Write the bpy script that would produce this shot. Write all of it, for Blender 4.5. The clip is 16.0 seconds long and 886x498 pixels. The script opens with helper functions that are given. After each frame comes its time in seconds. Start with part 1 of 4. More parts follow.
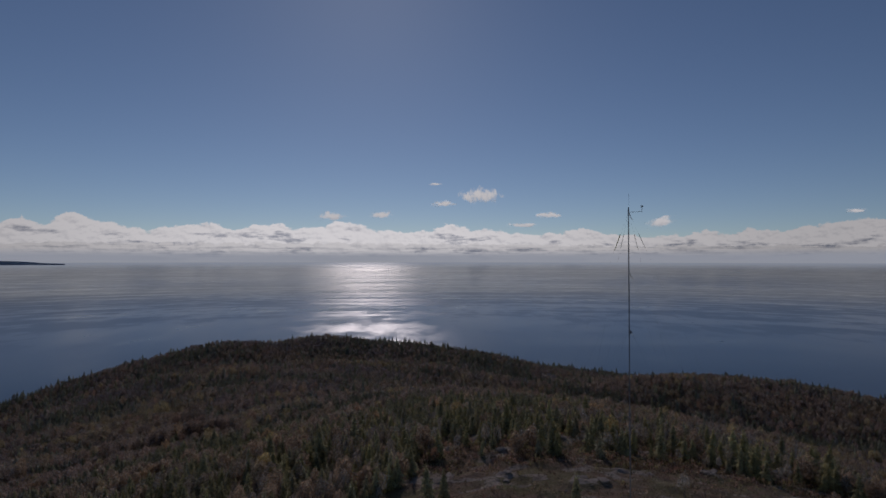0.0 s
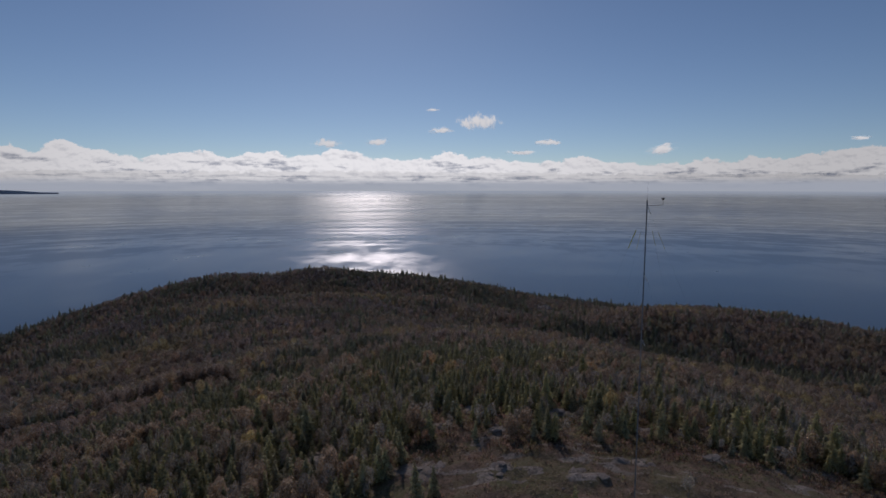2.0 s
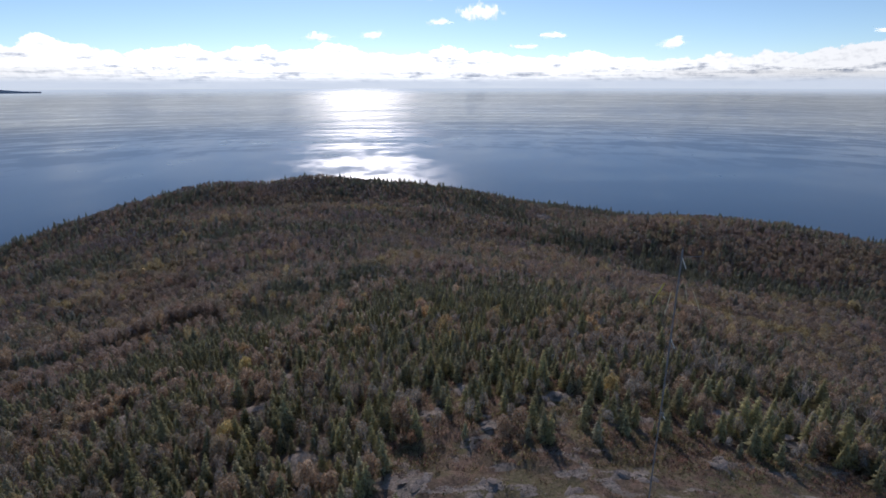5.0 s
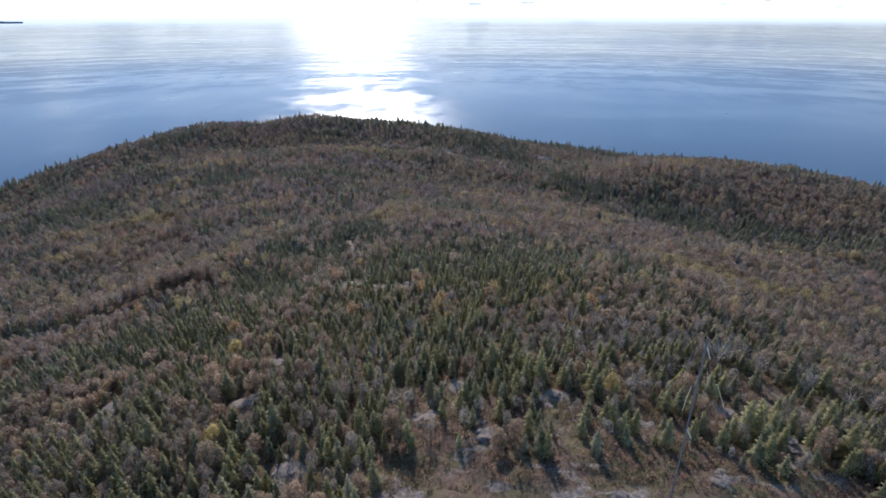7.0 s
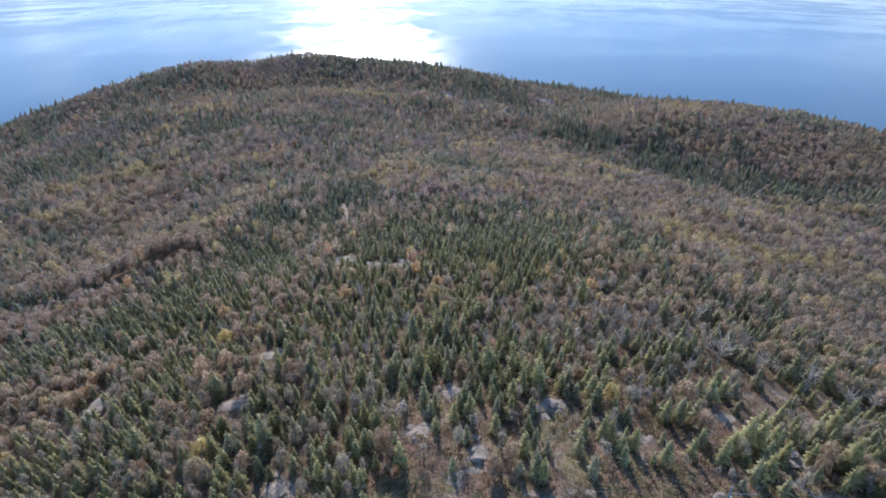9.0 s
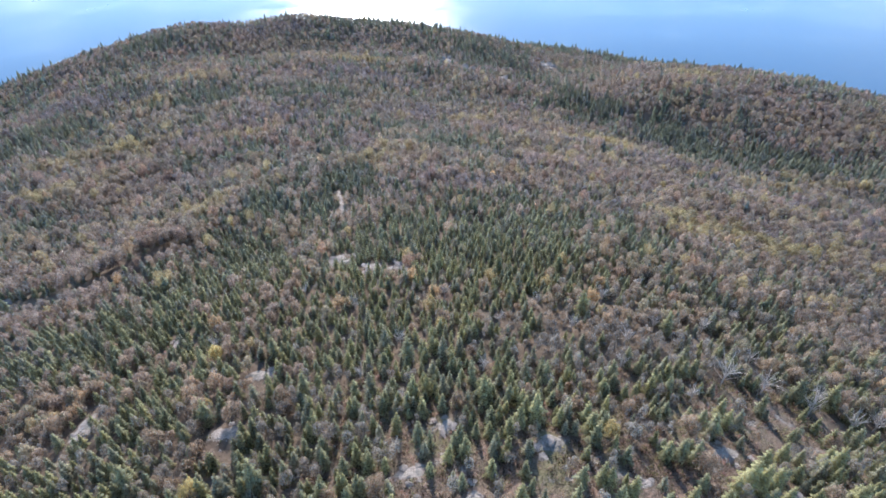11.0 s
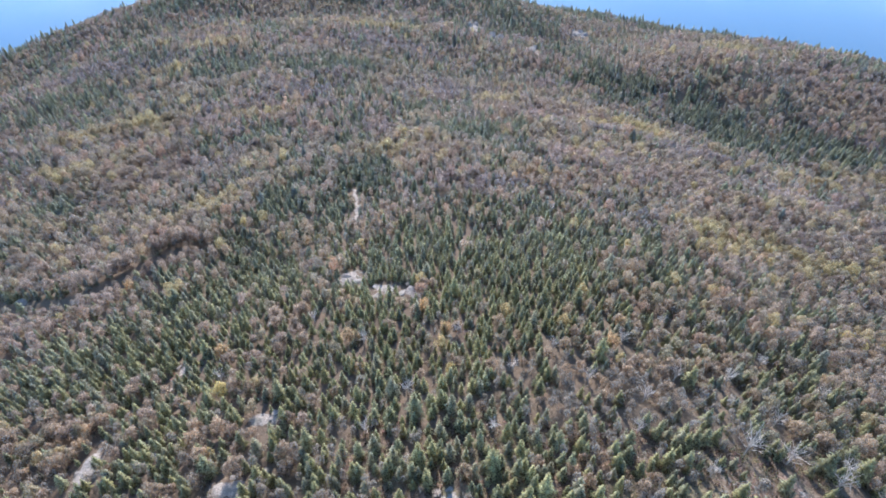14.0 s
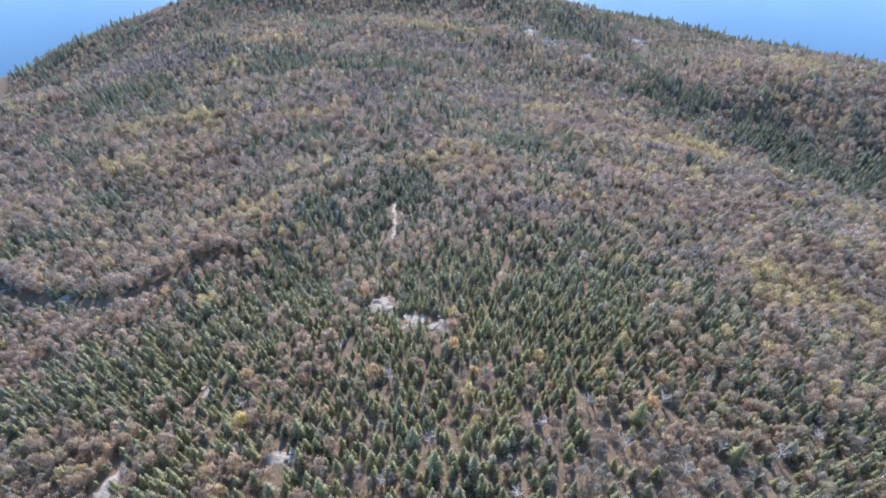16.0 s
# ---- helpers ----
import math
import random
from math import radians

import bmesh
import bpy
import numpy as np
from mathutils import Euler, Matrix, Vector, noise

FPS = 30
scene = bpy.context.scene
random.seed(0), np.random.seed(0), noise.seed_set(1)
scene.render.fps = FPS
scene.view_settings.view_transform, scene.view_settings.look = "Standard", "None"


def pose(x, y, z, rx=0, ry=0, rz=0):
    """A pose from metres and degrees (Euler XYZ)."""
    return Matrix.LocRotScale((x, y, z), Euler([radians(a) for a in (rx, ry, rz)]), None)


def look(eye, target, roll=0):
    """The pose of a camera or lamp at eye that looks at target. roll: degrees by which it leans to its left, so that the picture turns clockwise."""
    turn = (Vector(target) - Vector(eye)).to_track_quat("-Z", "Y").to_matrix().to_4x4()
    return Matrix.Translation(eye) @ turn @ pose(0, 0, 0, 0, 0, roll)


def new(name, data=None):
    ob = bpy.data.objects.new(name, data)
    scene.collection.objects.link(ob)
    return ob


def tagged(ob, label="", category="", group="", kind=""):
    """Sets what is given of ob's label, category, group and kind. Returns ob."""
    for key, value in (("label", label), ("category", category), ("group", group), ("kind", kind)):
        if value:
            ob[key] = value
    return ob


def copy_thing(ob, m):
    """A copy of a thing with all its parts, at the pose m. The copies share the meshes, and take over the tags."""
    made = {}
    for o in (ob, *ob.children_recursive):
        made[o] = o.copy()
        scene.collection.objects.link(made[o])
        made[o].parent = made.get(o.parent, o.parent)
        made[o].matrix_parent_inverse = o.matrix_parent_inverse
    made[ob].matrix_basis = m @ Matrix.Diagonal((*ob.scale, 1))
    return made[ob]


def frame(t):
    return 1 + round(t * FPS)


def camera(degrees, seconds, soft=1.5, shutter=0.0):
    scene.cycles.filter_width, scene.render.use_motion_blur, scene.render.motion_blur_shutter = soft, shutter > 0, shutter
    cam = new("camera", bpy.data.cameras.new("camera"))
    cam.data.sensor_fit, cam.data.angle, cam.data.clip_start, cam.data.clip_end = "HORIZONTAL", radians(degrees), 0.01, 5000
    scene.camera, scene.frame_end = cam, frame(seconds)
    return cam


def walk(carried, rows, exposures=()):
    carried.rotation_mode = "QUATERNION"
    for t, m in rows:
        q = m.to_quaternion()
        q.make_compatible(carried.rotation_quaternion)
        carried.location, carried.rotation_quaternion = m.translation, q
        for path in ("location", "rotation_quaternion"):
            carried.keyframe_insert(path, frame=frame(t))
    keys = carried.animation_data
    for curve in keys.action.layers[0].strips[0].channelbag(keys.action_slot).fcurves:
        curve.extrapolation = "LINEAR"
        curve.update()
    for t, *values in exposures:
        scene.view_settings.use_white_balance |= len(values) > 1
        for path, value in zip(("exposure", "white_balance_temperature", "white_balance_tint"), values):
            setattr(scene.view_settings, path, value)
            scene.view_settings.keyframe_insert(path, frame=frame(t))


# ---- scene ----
# ---- camera ----
cam = camera(79.2, 16.0, 1.55)
METRES, EYE, TILT, LEAN, TURN = 80.0, 188.8, 1.3, 0.0, 0.0
ROWS = [
    (0.0, 0.0017, 0.0031, -0.0002, -0.01, -0.10, -0.03),
    (0.5, 0.0048, 0.0261, 0.0183, -0.07, -2.16, -0.01),
    (1.0, 0.0073, 0.0491, 0.0370, -0.14, -4.15, -0.02),
    (1.5, 0.0100, 0.0723, 0.0548, -0.21, -5.98, -0.04),
    (2.0, 0.0127, 0.0959, 0.0726, -0.25, -7.81, -0.02),
    (2.5, 0.0159, 0.1196, 0.0908, -0.30, -9.61, -0.04),
    (3.0, 0.0193, 0.1439, 0.1089, -0.30, -11.36, -0.03),
    (3.5, 0.0234, 0.1687, 0.1269, -0.29, -13.12, -0.04),
    (4.0, 0.0268, 0.1943, 0.1452, -0.30, -14.91, 0.01),
    (6.5, 0.0412, 0.3174, 0.2347, -0.35, -23.48, 0.06),
    (7.0, 0.0442, 0.3429, 0.2536, -0.34, -25.16, 0.06),
    (7.5, 0.0468, 0.3684, 0.2730, -0.34, -26.81, 0.04),
    (8.0, 0.0487, 0.3949, 0.2922, -0.38, -28.46, 0.00),
    (8.5, 0.0509, 0.4219, 0.3104, -0.40, -30.09, -0.03),
    (9.0, 0.0525, 0.4487, 0.3281, -0.43, -31.67, -0.09),
    (11.5, 0.0626, 0.5846, 0.4198, -0.39, -36.57, -0.20),
    (12.0, 0.0640, 0.6109, 0.4379, -0.31, -37.27, -0.24),
    (12.5, 0.0656, 0.6379, 0.4555, -0.00, -37.98, -0.28),
    (13.0, 0.0682, 0.6647, 0.4722, 0.56, -38.69, -0.26),
    (13.5, 0.0713, 0.6918, 0.4880, 1.01, -39.40, -0.27),
    (14.0, 0.0734, 0.7200, 0.5047, 2.45, -40.03, -0.30),
    (14.5, 0.0760, 0.7474, 0.5193, 4.11, -40.12, -0.32),
    (15.0, 0.0774, 0.7747, 0.5304, 5.53, -40.22, -0.34),
    (15.5, 0.0780, 0.8021, 0.5379, 6.92, -40.31, -0.37),
    (16.0, 0.0766, 0.8294, 0.5425, 8.25, -40.40, -0.44),
]
EXPOSURES = [(0.0, -1.8, 6700, 31), (1.5, -1.55, 6650, 30), (4.0, -0.84, 6500, 28), (7.0, 0.31, 6300, 23), (9.0, 1.0, 6150, 20), (12.5, 1.66, 5950, 18), (16.0, 1.76, 5950, 18)]
walk(cam, [(t, pose(0, 0, EYE, TILT, LEAN, TURN) @ pose(METRES * x, METRES * y, METRES * z, 90 + pitch, roll, yaw)) for t, x, y, z, yaw, pitch, roll in ROWS], EXPOSURES)

# ---- sky and sun ----
SUN_AZ, SUN_EL = -8.0, 31.0      # degrees right of +y, degrees up
world = bpy.data.worlds.new("sky")
scene.world = world
world.use_nodes = True
wt = world.node_tree
sky = wt.nodes.new("ShaderNodeTexSky")
sky.sky_type, sky.sun_disc = "NISHITA", False
sky.sun_elevation, sky.sun_rotation = radians(SUN_EL), radians(SUN_AZ)
sky.altitude, sky.air_density, sky.dust_density, sky.ozone_density = 200, 0.75, 0.1, 2.3
wt.nodes["Background"].inputs["Strength"].default_value = 0.14
tone = wt.nodes.new("ShaderNodeMix")
tone.data_type, tone.blend_type = "RGBA", "MULTIPLY"
tone.inputs[0].default_value, tone.inputs[7].default_value = 1.0, (0.825, 1.0, 0.985, 1.0)
wt.links.new(sky.outputs[0], tone.inputs[6])
wt.links.new(tone.outputs[2], wt.nodes["Background"].inputs["Color"])
lamp = bpy.data.lights.new("sun", "SUN")
lamp.energy, lamp.angle, lamp.color = 2.5, radians(0.6), (0.98, 0.965, 0.87)
sun = new("sun", lamp)
a, e = radians(SUN_AZ), radians(SUN_EL)
sun.matrix_world = look((400 * math.sin(a) * math.cos(e), 400 * math.cos(a) * math.cos(e), 400 * math.sin(e)), (0, 0, 0))


# ---- materials ----
class Nodes:
    """A short way to write node materials."""

    def __init__(self, name):
        self.mat = bpy.data.materials.new(name)
        self.mat.use_nodes = True
        self.tree = self.mat.node_tree
        self.tree.nodes.clear()
        self.out = self.tree.nodes.new("ShaderNodeOutputMaterial")

    def add(self, kind, **inputs):
        n = self.tree.nodes.new("ShaderNode" + kind)
        for key, value in inputs.items():
            self.put(n, key.replace("_", " "), value)
        return n

    def put(self, n, key, value):
        socket = n.inputs[int(key)] if key.isdigit() else n.inputs[key]
        if isinstance(value, bpy.types.NodeSocket):
            self.tree.links.new(value, socket)
        else:
            socket.default_value = value

    def math(self, op, a, b=0.0, clamp=False):
        n = self.tree.nodes.new("ShaderNodeMath")
        n.operation, n.use_clamp = op, clamp
        self.put(n, "0", a)
        self.put(n, "1", b)
        return n.outputs[0]

    def mix(self, fac, a, b, blend="MIX"):
        n = self.tree.nodes.new("ShaderNodeMix")
        n.data_type, n.blend_type = "RGBA", blend
        self.put(n, "0", fac)
        self.put(n, "6", a)
        self.put(n, "7", b)
        return n.outputs[2]

    def place(self, scale=(1, 1, 1), turn=0.0):
        co = self.add("TexCoord")
        m = self.add("Mapping", Vector=co.outputs["Object"], Scale=scale, Rotation=(0, 0, turn))
        return m.outputs[0]

    def noise(self, vector, scale, detail=3.0, rough=0.55):
        n = self.add("TexNoise", Vector=vector, Scale=scale, Detail=detail, Roughness=rough)
        return n.outputs[0]

    def ramp(self, value, lo, hi, a=0.0, b=1.0):
        n = self.tree.nodes.new("ShaderNodeMapRange")
        n.interpolation_type = "SMOOTHSTEP"
        for key, v in (("Value", value), ("From Min", lo), ("From Max", hi), ("To Min", a), ("To Max", b)):
            self.put(n, key, v)
        return n.outputs[0]

    def attr(self, name):
        n = self.tree.nodes.new("ShaderNodeAttribute")
        n.attribute_name = name
        return n

    def finish(self, shader):
        self.tree.links.new(shader, self.out.inputs["Surface"])
        return self.mat


def rgb(r, g, b):
    return (r, g, b, 1.0)


def foliage_material(name, through_light, gaps, rough=0.75):
    """Each spray lets light through its leaves, and past them through the gaps between; gaps: their least and greatest share."""
    m = Nodes(name)
    tint = m.attr("tint").outputs["Color"]
    rnd = m.add("ObjectInfo").outputs["Random"]
    spot = m.add("NewGeometry").outputs["Position"]
    big, fine, leafy = m.noise(spot, 0.05, 2.0), m.noise(spot, 1.1, 3.0), m.noise(spot, 3.4, 2.0)
    gain = m.math("MULTIPLY", m.ramp(fine, 0.25, 0.75, 0.76, 1.24), m.ramp(big, 0.3, 0.7, 0.88, 1.12))
    gain = m.math("MULTIPLY", gain, m.ramp(rnd, 0.0, 1.0, 0.88, 1.12))
    grey = m.add("CombineColor", Red=gain, Green=gain, Blue=gain).outputs[0]
    col = m.mix(1.0, tint, grey, "MULTIPLY")
    face = m.add("BsdfPrincipled", Base_Color=col, Roughness=rough)
    face.inputs["Specular IOR Level"].default_value = 0.04
    back = m.add("BsdfTranslucent", Color=col)
    mix = m.add("MixShader", Fac=through_light)
    m.tree.links.new(face.outputs[0], mix.inputs[1])
    m.tree.links.new(back.outputs[0], mix.inputs[2])
    lace = m.add("MixShader", Fac=m.ramp(leafy, 0.38, 0.62, *gaps))
    m.tree.links.new(mix.outputs[0], lace.inputs[1])
    m.tree.links.new(m.add("BsdfTransparent").outputs[0], lace.inputs[2])
    return m.finish(lace.outputs[0])


def bark_material():
    m = Nodes("bark")
    tint = m.attr("tint").outputs["Color"]
    n = m.noise(m.place((1, 1, 0.3)), 6.0, 4.0)
    col = m.mix(m.ramp(n, 0.35, 0.65), tint, rgb(0.10, 0.085, 0.075))
    b = m.add("BsdfPrincipled", Base_Color=col, Roughness=0.85)
    return m.finish(b.outputs[0])


def ground_material():
    m = Nodes("heath_ground")
    co = m.place()
    cover = m.attr("tint").outputs["Color"]
    stone = m.attr("stone").outputs["Fac"]
    n1, n2, n3 = m.noise(co, 0.45, 6.0, 0.68), m.noise(co, 3.2, 5.0, 0.7), m.noise(co, 0.13, 4.0)
    open_ = m.attr("open").outputs["Fac"]
    litter = m.mix(m.ramp(n2, 0.35, 0.65), cover, rgb(0.165, 0.115, 0.08))
    heath = m.mix(m.ramp(n1, 0.42, 0.58), cover, rgb(0.235, 0.155, 0.11))
    heath = m.mix(m.ramp(n3, 0.47, 0.62, 0.0, 0.7), heath, rgb(0.18, 0.165, 0.08))
    heath = m.mix(m.ramp(n2, 0.5, 0.68), heath, rgb(0.29, 0.215, 0.165))
    heath = m.mix(m.ramp(n2, 0.30, 0.44, 0.75, 0.0), heath, rgb(0.07, 0.055, 0.042))
    cracks = m.add("TexVoronoi", Vector=co, Scale=1.6)
    rock = m.mix(m.ramp(n2, 0.3, 0.7), rgb(0.24, 0.195, 0.16), rgb(0.46, 0.385, 0.32))
    rock = m.mix(m.ramp(n1, 0.5, 0.62, 0.0, 0.6), rock, rgb(0.17, 0.155, 0.12))
    edge = m.math("ADD", stone, m.math("MULTIPLY", m.math("SUBTRACT", n1, 0.5), 1.6))
    col = m.mix(m.ramp(edge, 0.42, 0.58), m.mix(open_, litter, heath), rock)
    hgt = m.math("ADD", m.math("MULTIPLY", n2, 0.7), m.math("MULTIPLY", cracks.outputs["Distance"], 0.4))
    bump = m.add("Bump", Strength=0.8, Distance=0.35, Height=hgt)
    b = m.add("BsdfPrincipled", Base_Color=col, Roughness=0.92, Normal=bump.outputs[0])
    b.inputs["Specular IOR Level"].default_value = 0.08
    return m.finish(b.outputs[0])


def rock_material():
    m = Nodes("pale_granite")
    co = m.place()
    rnd = m.add("ObjectInfo").outputs["Random"]
    n1, n2 = m.noise(co, 1.1, 5.0, 0.65), m.noise(co, 5.5, 5.0, 0.7)
    col = m.mix(m.ramp(n2, 0.3, 0.7), rgb(0.24, 0.195, 0.16), rgb(0.46, 0.385, 0.32))
    col = m.mix(m.ramp(n1, 0.5, 0.65, 0.0, 0.75), col, rgb(0.16, 0.15, 0.115))
    col = m.mix(m.ramp(rnd, 0.0, 1.0, 0.0, 0.35), col, rgb(0.30, 0.235, 0.19))
    bump = m.add("Bump", Strength=0.7, Distance=0.15, Height=n2)
    b = m.add("BsdfPrincipled", Base_Color=col, Roughness=0.95, Normal=bump.outputs[0])
    b.inputs["Specular IOR Level"].default_value = 0.08
    return m.finish(b.outputs[0])


def water_material():
    m = Nodes("lake_water")
    slick = m.noise(m.place((0.0010, 0.0034, 1.0), radians(6)), 1.0, 2.0, 0.45)
    broad = m.noise(m.place((0.0005, 0.0012, 1.0), radians(-6)), 1.0, 2.0, 0.5)
    patch = m.noise(m.place((0.013, 0.0075, 1.0), radians(9)), 1.0, 4.0, 0.6)
    ripple = m.noise(m.place((0.03, 0.07, 1.0), radians(12)), 1.0, 3.0, 0.65)
    chop = m.noise(m.place((0.22, 0.42, 1.0), radians(-8)), 1.0, 2.0, 0.6)
    wind = m.math("ADD", m.math("ADD", m.math("MULTIPLY", slick, 0.38), m.math("MULTIPLY", broad, 0.25)), m.math("MULTIPLY", patch, 0.37))
    rough = m.ramp(wind, 0.38, 0.56, 0.272, 0.352)
    col = m.mix(m.ramp(wind, 0.36, 0.64), rgb(0.020, 0.052, 0.090), rgb(0.030, 0.068, 0.114))
    hgt = m.math("ADD", ripple, m.math("MULTIPLY", chop, 0.35))
    bump = m.add("Bump", Strength=m.ramp(wind, 0.36, 0.62, 0.05, 0.14), Distance=1.0, Height=hgt)
    deep = m.add("BsdfDiffuse", Color=col)
    shine = m.add("BsdfGlossy", Color=rgb(0.95, 0.98, 1.0), Roughness=rough, Normal=bump.outputs[0])
    shine.distribution = "BECKMANN"
    fres = m.add("Fresnel", IOR=1.33)
    mix = m.add("MixShader", Fac=m.math("MINIMUM", fres.outputs[0], m.ramp(wind, 0.41, 0.55, 0.66, 0.43)))
    m.tree.links.new(deep.outputs[0], mix.inputs[1])
    m.tree.links.new(shine.outputs[0], mix.inputs[2])
    return m.finish(mix.outputs[0])


def haze_glow_material():
    """Painted haze, glowing over the last kilometres of water, thinning downward and upward."""
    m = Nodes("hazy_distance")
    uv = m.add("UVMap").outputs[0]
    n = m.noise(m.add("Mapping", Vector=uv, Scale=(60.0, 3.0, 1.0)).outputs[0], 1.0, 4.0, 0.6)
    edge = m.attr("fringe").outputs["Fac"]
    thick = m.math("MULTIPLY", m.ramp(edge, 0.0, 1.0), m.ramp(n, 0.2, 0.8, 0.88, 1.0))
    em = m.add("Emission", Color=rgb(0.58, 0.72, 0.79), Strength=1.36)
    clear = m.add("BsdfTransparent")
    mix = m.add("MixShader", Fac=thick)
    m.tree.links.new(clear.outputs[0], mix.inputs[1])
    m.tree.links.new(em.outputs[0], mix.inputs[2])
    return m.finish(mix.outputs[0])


def cloud_bank_material(name, bright, seed):
    """u is the azimuth and v the height, both in degrees; the layer 'top' gives the height of the heaped heads."""
    m = Nodes(name)
    uv = m.add("UVMap").outputs[0]
    xyz = m.add("SeparateXYZ", Vector=uv)
    u, v = xyz.outputs[0], xyz.outputs[1]

    def field(sx, sy, dx, dy, detail, rough):
        return m.noise(m.add("Mapping", Vector=uv, Scale=(sx, sy, 1.0), Location=(dx + seed, dy, 0)).outputs[0], 1.0, detail, rough)

    heads, above = field(0.75, 1.15, 0, 0, 7.0, 0.55), field(0.75, 1.15, 0.09, 0.24, 7.0, 0.55)
    folds = field(2.1, 2.9, 4.4, 1.3, 5.0, 0.55)
    fray = m.math("ADD", m.math("MULTIPLY", m.math("SUBTRACT", heads, 0.5), 1.2), m.math("MULTIPLY", m.math("SUBTRACT", folds, 0.5), 0.6))
    inside = m.math("ADD", m.math("SUBTRACT", m.attr("top").outputs["Fac"], v), fray)
    solid = m.ramp(inside, 0.0, 0.2)
    # painted light and shade: relief as lit from above, grey bellies and bars
    relief = m.math("MULTIPLY", m.math("SUBTRACT", heads, above), 1.5)
    deep = m.ramp(inside, 0.25, 0.9)
    belly = m.math("MULTIPLY", m.ramp(field(0.22, 0.9, 9.1, 3.3, 5.0, 0.6), 0.53, 0.66), deep)
    bars = m.math("MULTIPLY", m.ramp(field(0.22, 3.6, 2.2, 8.1, 4.0, 0.6), 0.46, 0.6), m.ramp(v, 1.1, 2.0, 1.0, 0.0))
    shade = m.math("SUBTRACT", m.math("ADD", 1.0, relief), m.math("ADD", m.math("MULTIPLY", belly, 0.72), m.math("MULTIPLY", bars, 0.35)), True)
    col = m.mix(shade, rgb(0.25, 0.32, 0.385), rgb(0.89, 1.0, 0.96))
    # emission painted brighter towards the sun's azimuth
    glow = m.ramp(m.math("ABSOLUTE", m.math("SUBTRACT", u, SUN_AZ)), 4.0, 46.0, bright, bright * 0.62)
    em = m.add("Emission", Color=col, Strength=glow)
    mix = m.add("MixShader", Fac=solid)
    m.tree.links.new(m.add("BsdfTransparent").outputs[0], mix.inputs[1])
    m.tree.links.new(em.outputs[0], mix.inputs[2])
    return m.finish(mix.outputs[0])


def cloud_puff_material():
    """A small cloud; 'fringe' falls to 0 at its outline, v runs from its base (0) to its top (1)."""
    m = Nodes("cloud_puff")
    uv = m.add("UVMap").outputs[0]
    v = m.add("SeparateXYZ", Vector=uv).outputs[1]
    big = m.noise(m.add("Mapping", Vector=uv, Scale=(1.5, 1.5, 1.0)).outputs[0], 1.0, 7.0, 0.6)
    fine = m.noise(m.add("Mapping", Vector=uv, Scale=(4.2, 3.4, 1.0), Location=(1.7, 4.2, 0)).outputs[0], 1.0, 6.0, 0.6)
    rag = m.math("ADD", m.math("MULTIPLY", m.math("SUBTRACT", big, 0.5), 1.5), m.math("MULTIPLY", m.math("SUBTRACT", fine, 0.5), 0.9))
    solid = m.ramp(m.math("ADD", m.attr("fringe").outputs["Fac"], rag), 0.16, 0.62)
    # shading painted into the emission: grey base, bright top
    shade = m.math("ADD", m.ramp(v, 0.0, 0.7, 0.5, 1.0), m.math("MULTIPLY", m.math("SUBTRACT", fine, 0.5), 0.8), True)
    em = m.add("Emission", Color=m.mix(shade, rgb(0.37, 0.47, 0.52), rgb(0.89, 1.0, 0.96)), Strength=1.75)
    mix = m.add("MixShader", Fac=solid)
    m.tree.links.new(m.add("BsdfTransparent").outputs[0], mix.inputs[1])
    m.tree.links.new(em.outputs[0], mix.inputs[2])
    return m.finish(mix.outputs[0])


def plain_material(name, col, rough, metal=0.0, grain=8.0):
    m = Nodes(name)
    n = m.noise(m.place(), grain, 3.0)
    shade = m.mix(m.ramp(n, 0.3, 0.7), rgb(*[c * 0.75 for c in col]), rgb(*col))
    b = m.add("BsdfPrincipled", Base_Color=shade, Roughness=m.ramp(n, 0.2, 0.8, rough, min(1.0, rough + 0.2)), Metallic=metal)
    return m.finish(b.outputs[0])


NEEDLES = foliage_material("spruce_needles", 0.56, (0.05, 0.65))
LEAVES = foliage_material("autumn_leaves", 0.65, (0.28, 0.90))
TWIGS = foliage_material("bare_twigs", 0.5, (0.36, 0.94), 0.9)
BARK = bark_material()
GROUND = ground_material()
ROCK = rock_material()
WATER = water_material()
HAZE_GLOW = haze_glow_material()
CLOUD_FAR = cloud_bank_material("cloud_bank_far", 2.15, 0.0)
CLOUD_NEAR = cloud_bank_material("cloud_bank_near", 1.8, 5.7)
CLOUD_PUFF = cloud_puff_material()
STEEL = plain_material("galvanised_steel", (0.24, 0.24, 0.25), 0.55, 0.4)
TAN_PLASTIC = plain_material("faded_tan_sleeve", (0.80, 0.70, 0.46), 0.6)
DARK = plain_material("black_plastic", (0.03, 0.03, 0.035), 0.5)
WIRE = plain_material("steel_wire", (0.16, 0.16, 0.16), 0.5, 0.8)
YELLOW = plain_material("yellow_sleeve", (0.80, 0.66, 0.12), 0.5)
WHITE = plain_material("white_sleeve", (0.88, 0.84, 0.74), 0.4)
# the far shore's base colour has the blue-grey of haze put into it
FAR_LAND = plain_material("hazy_far_woods", (0.34, 0.38, 0.44), 0.9, 0.0, 0.01)

# ---- the shape of the land ----
rng = np.random.default_rng(7)
TABLE = rng.random((128, 128))


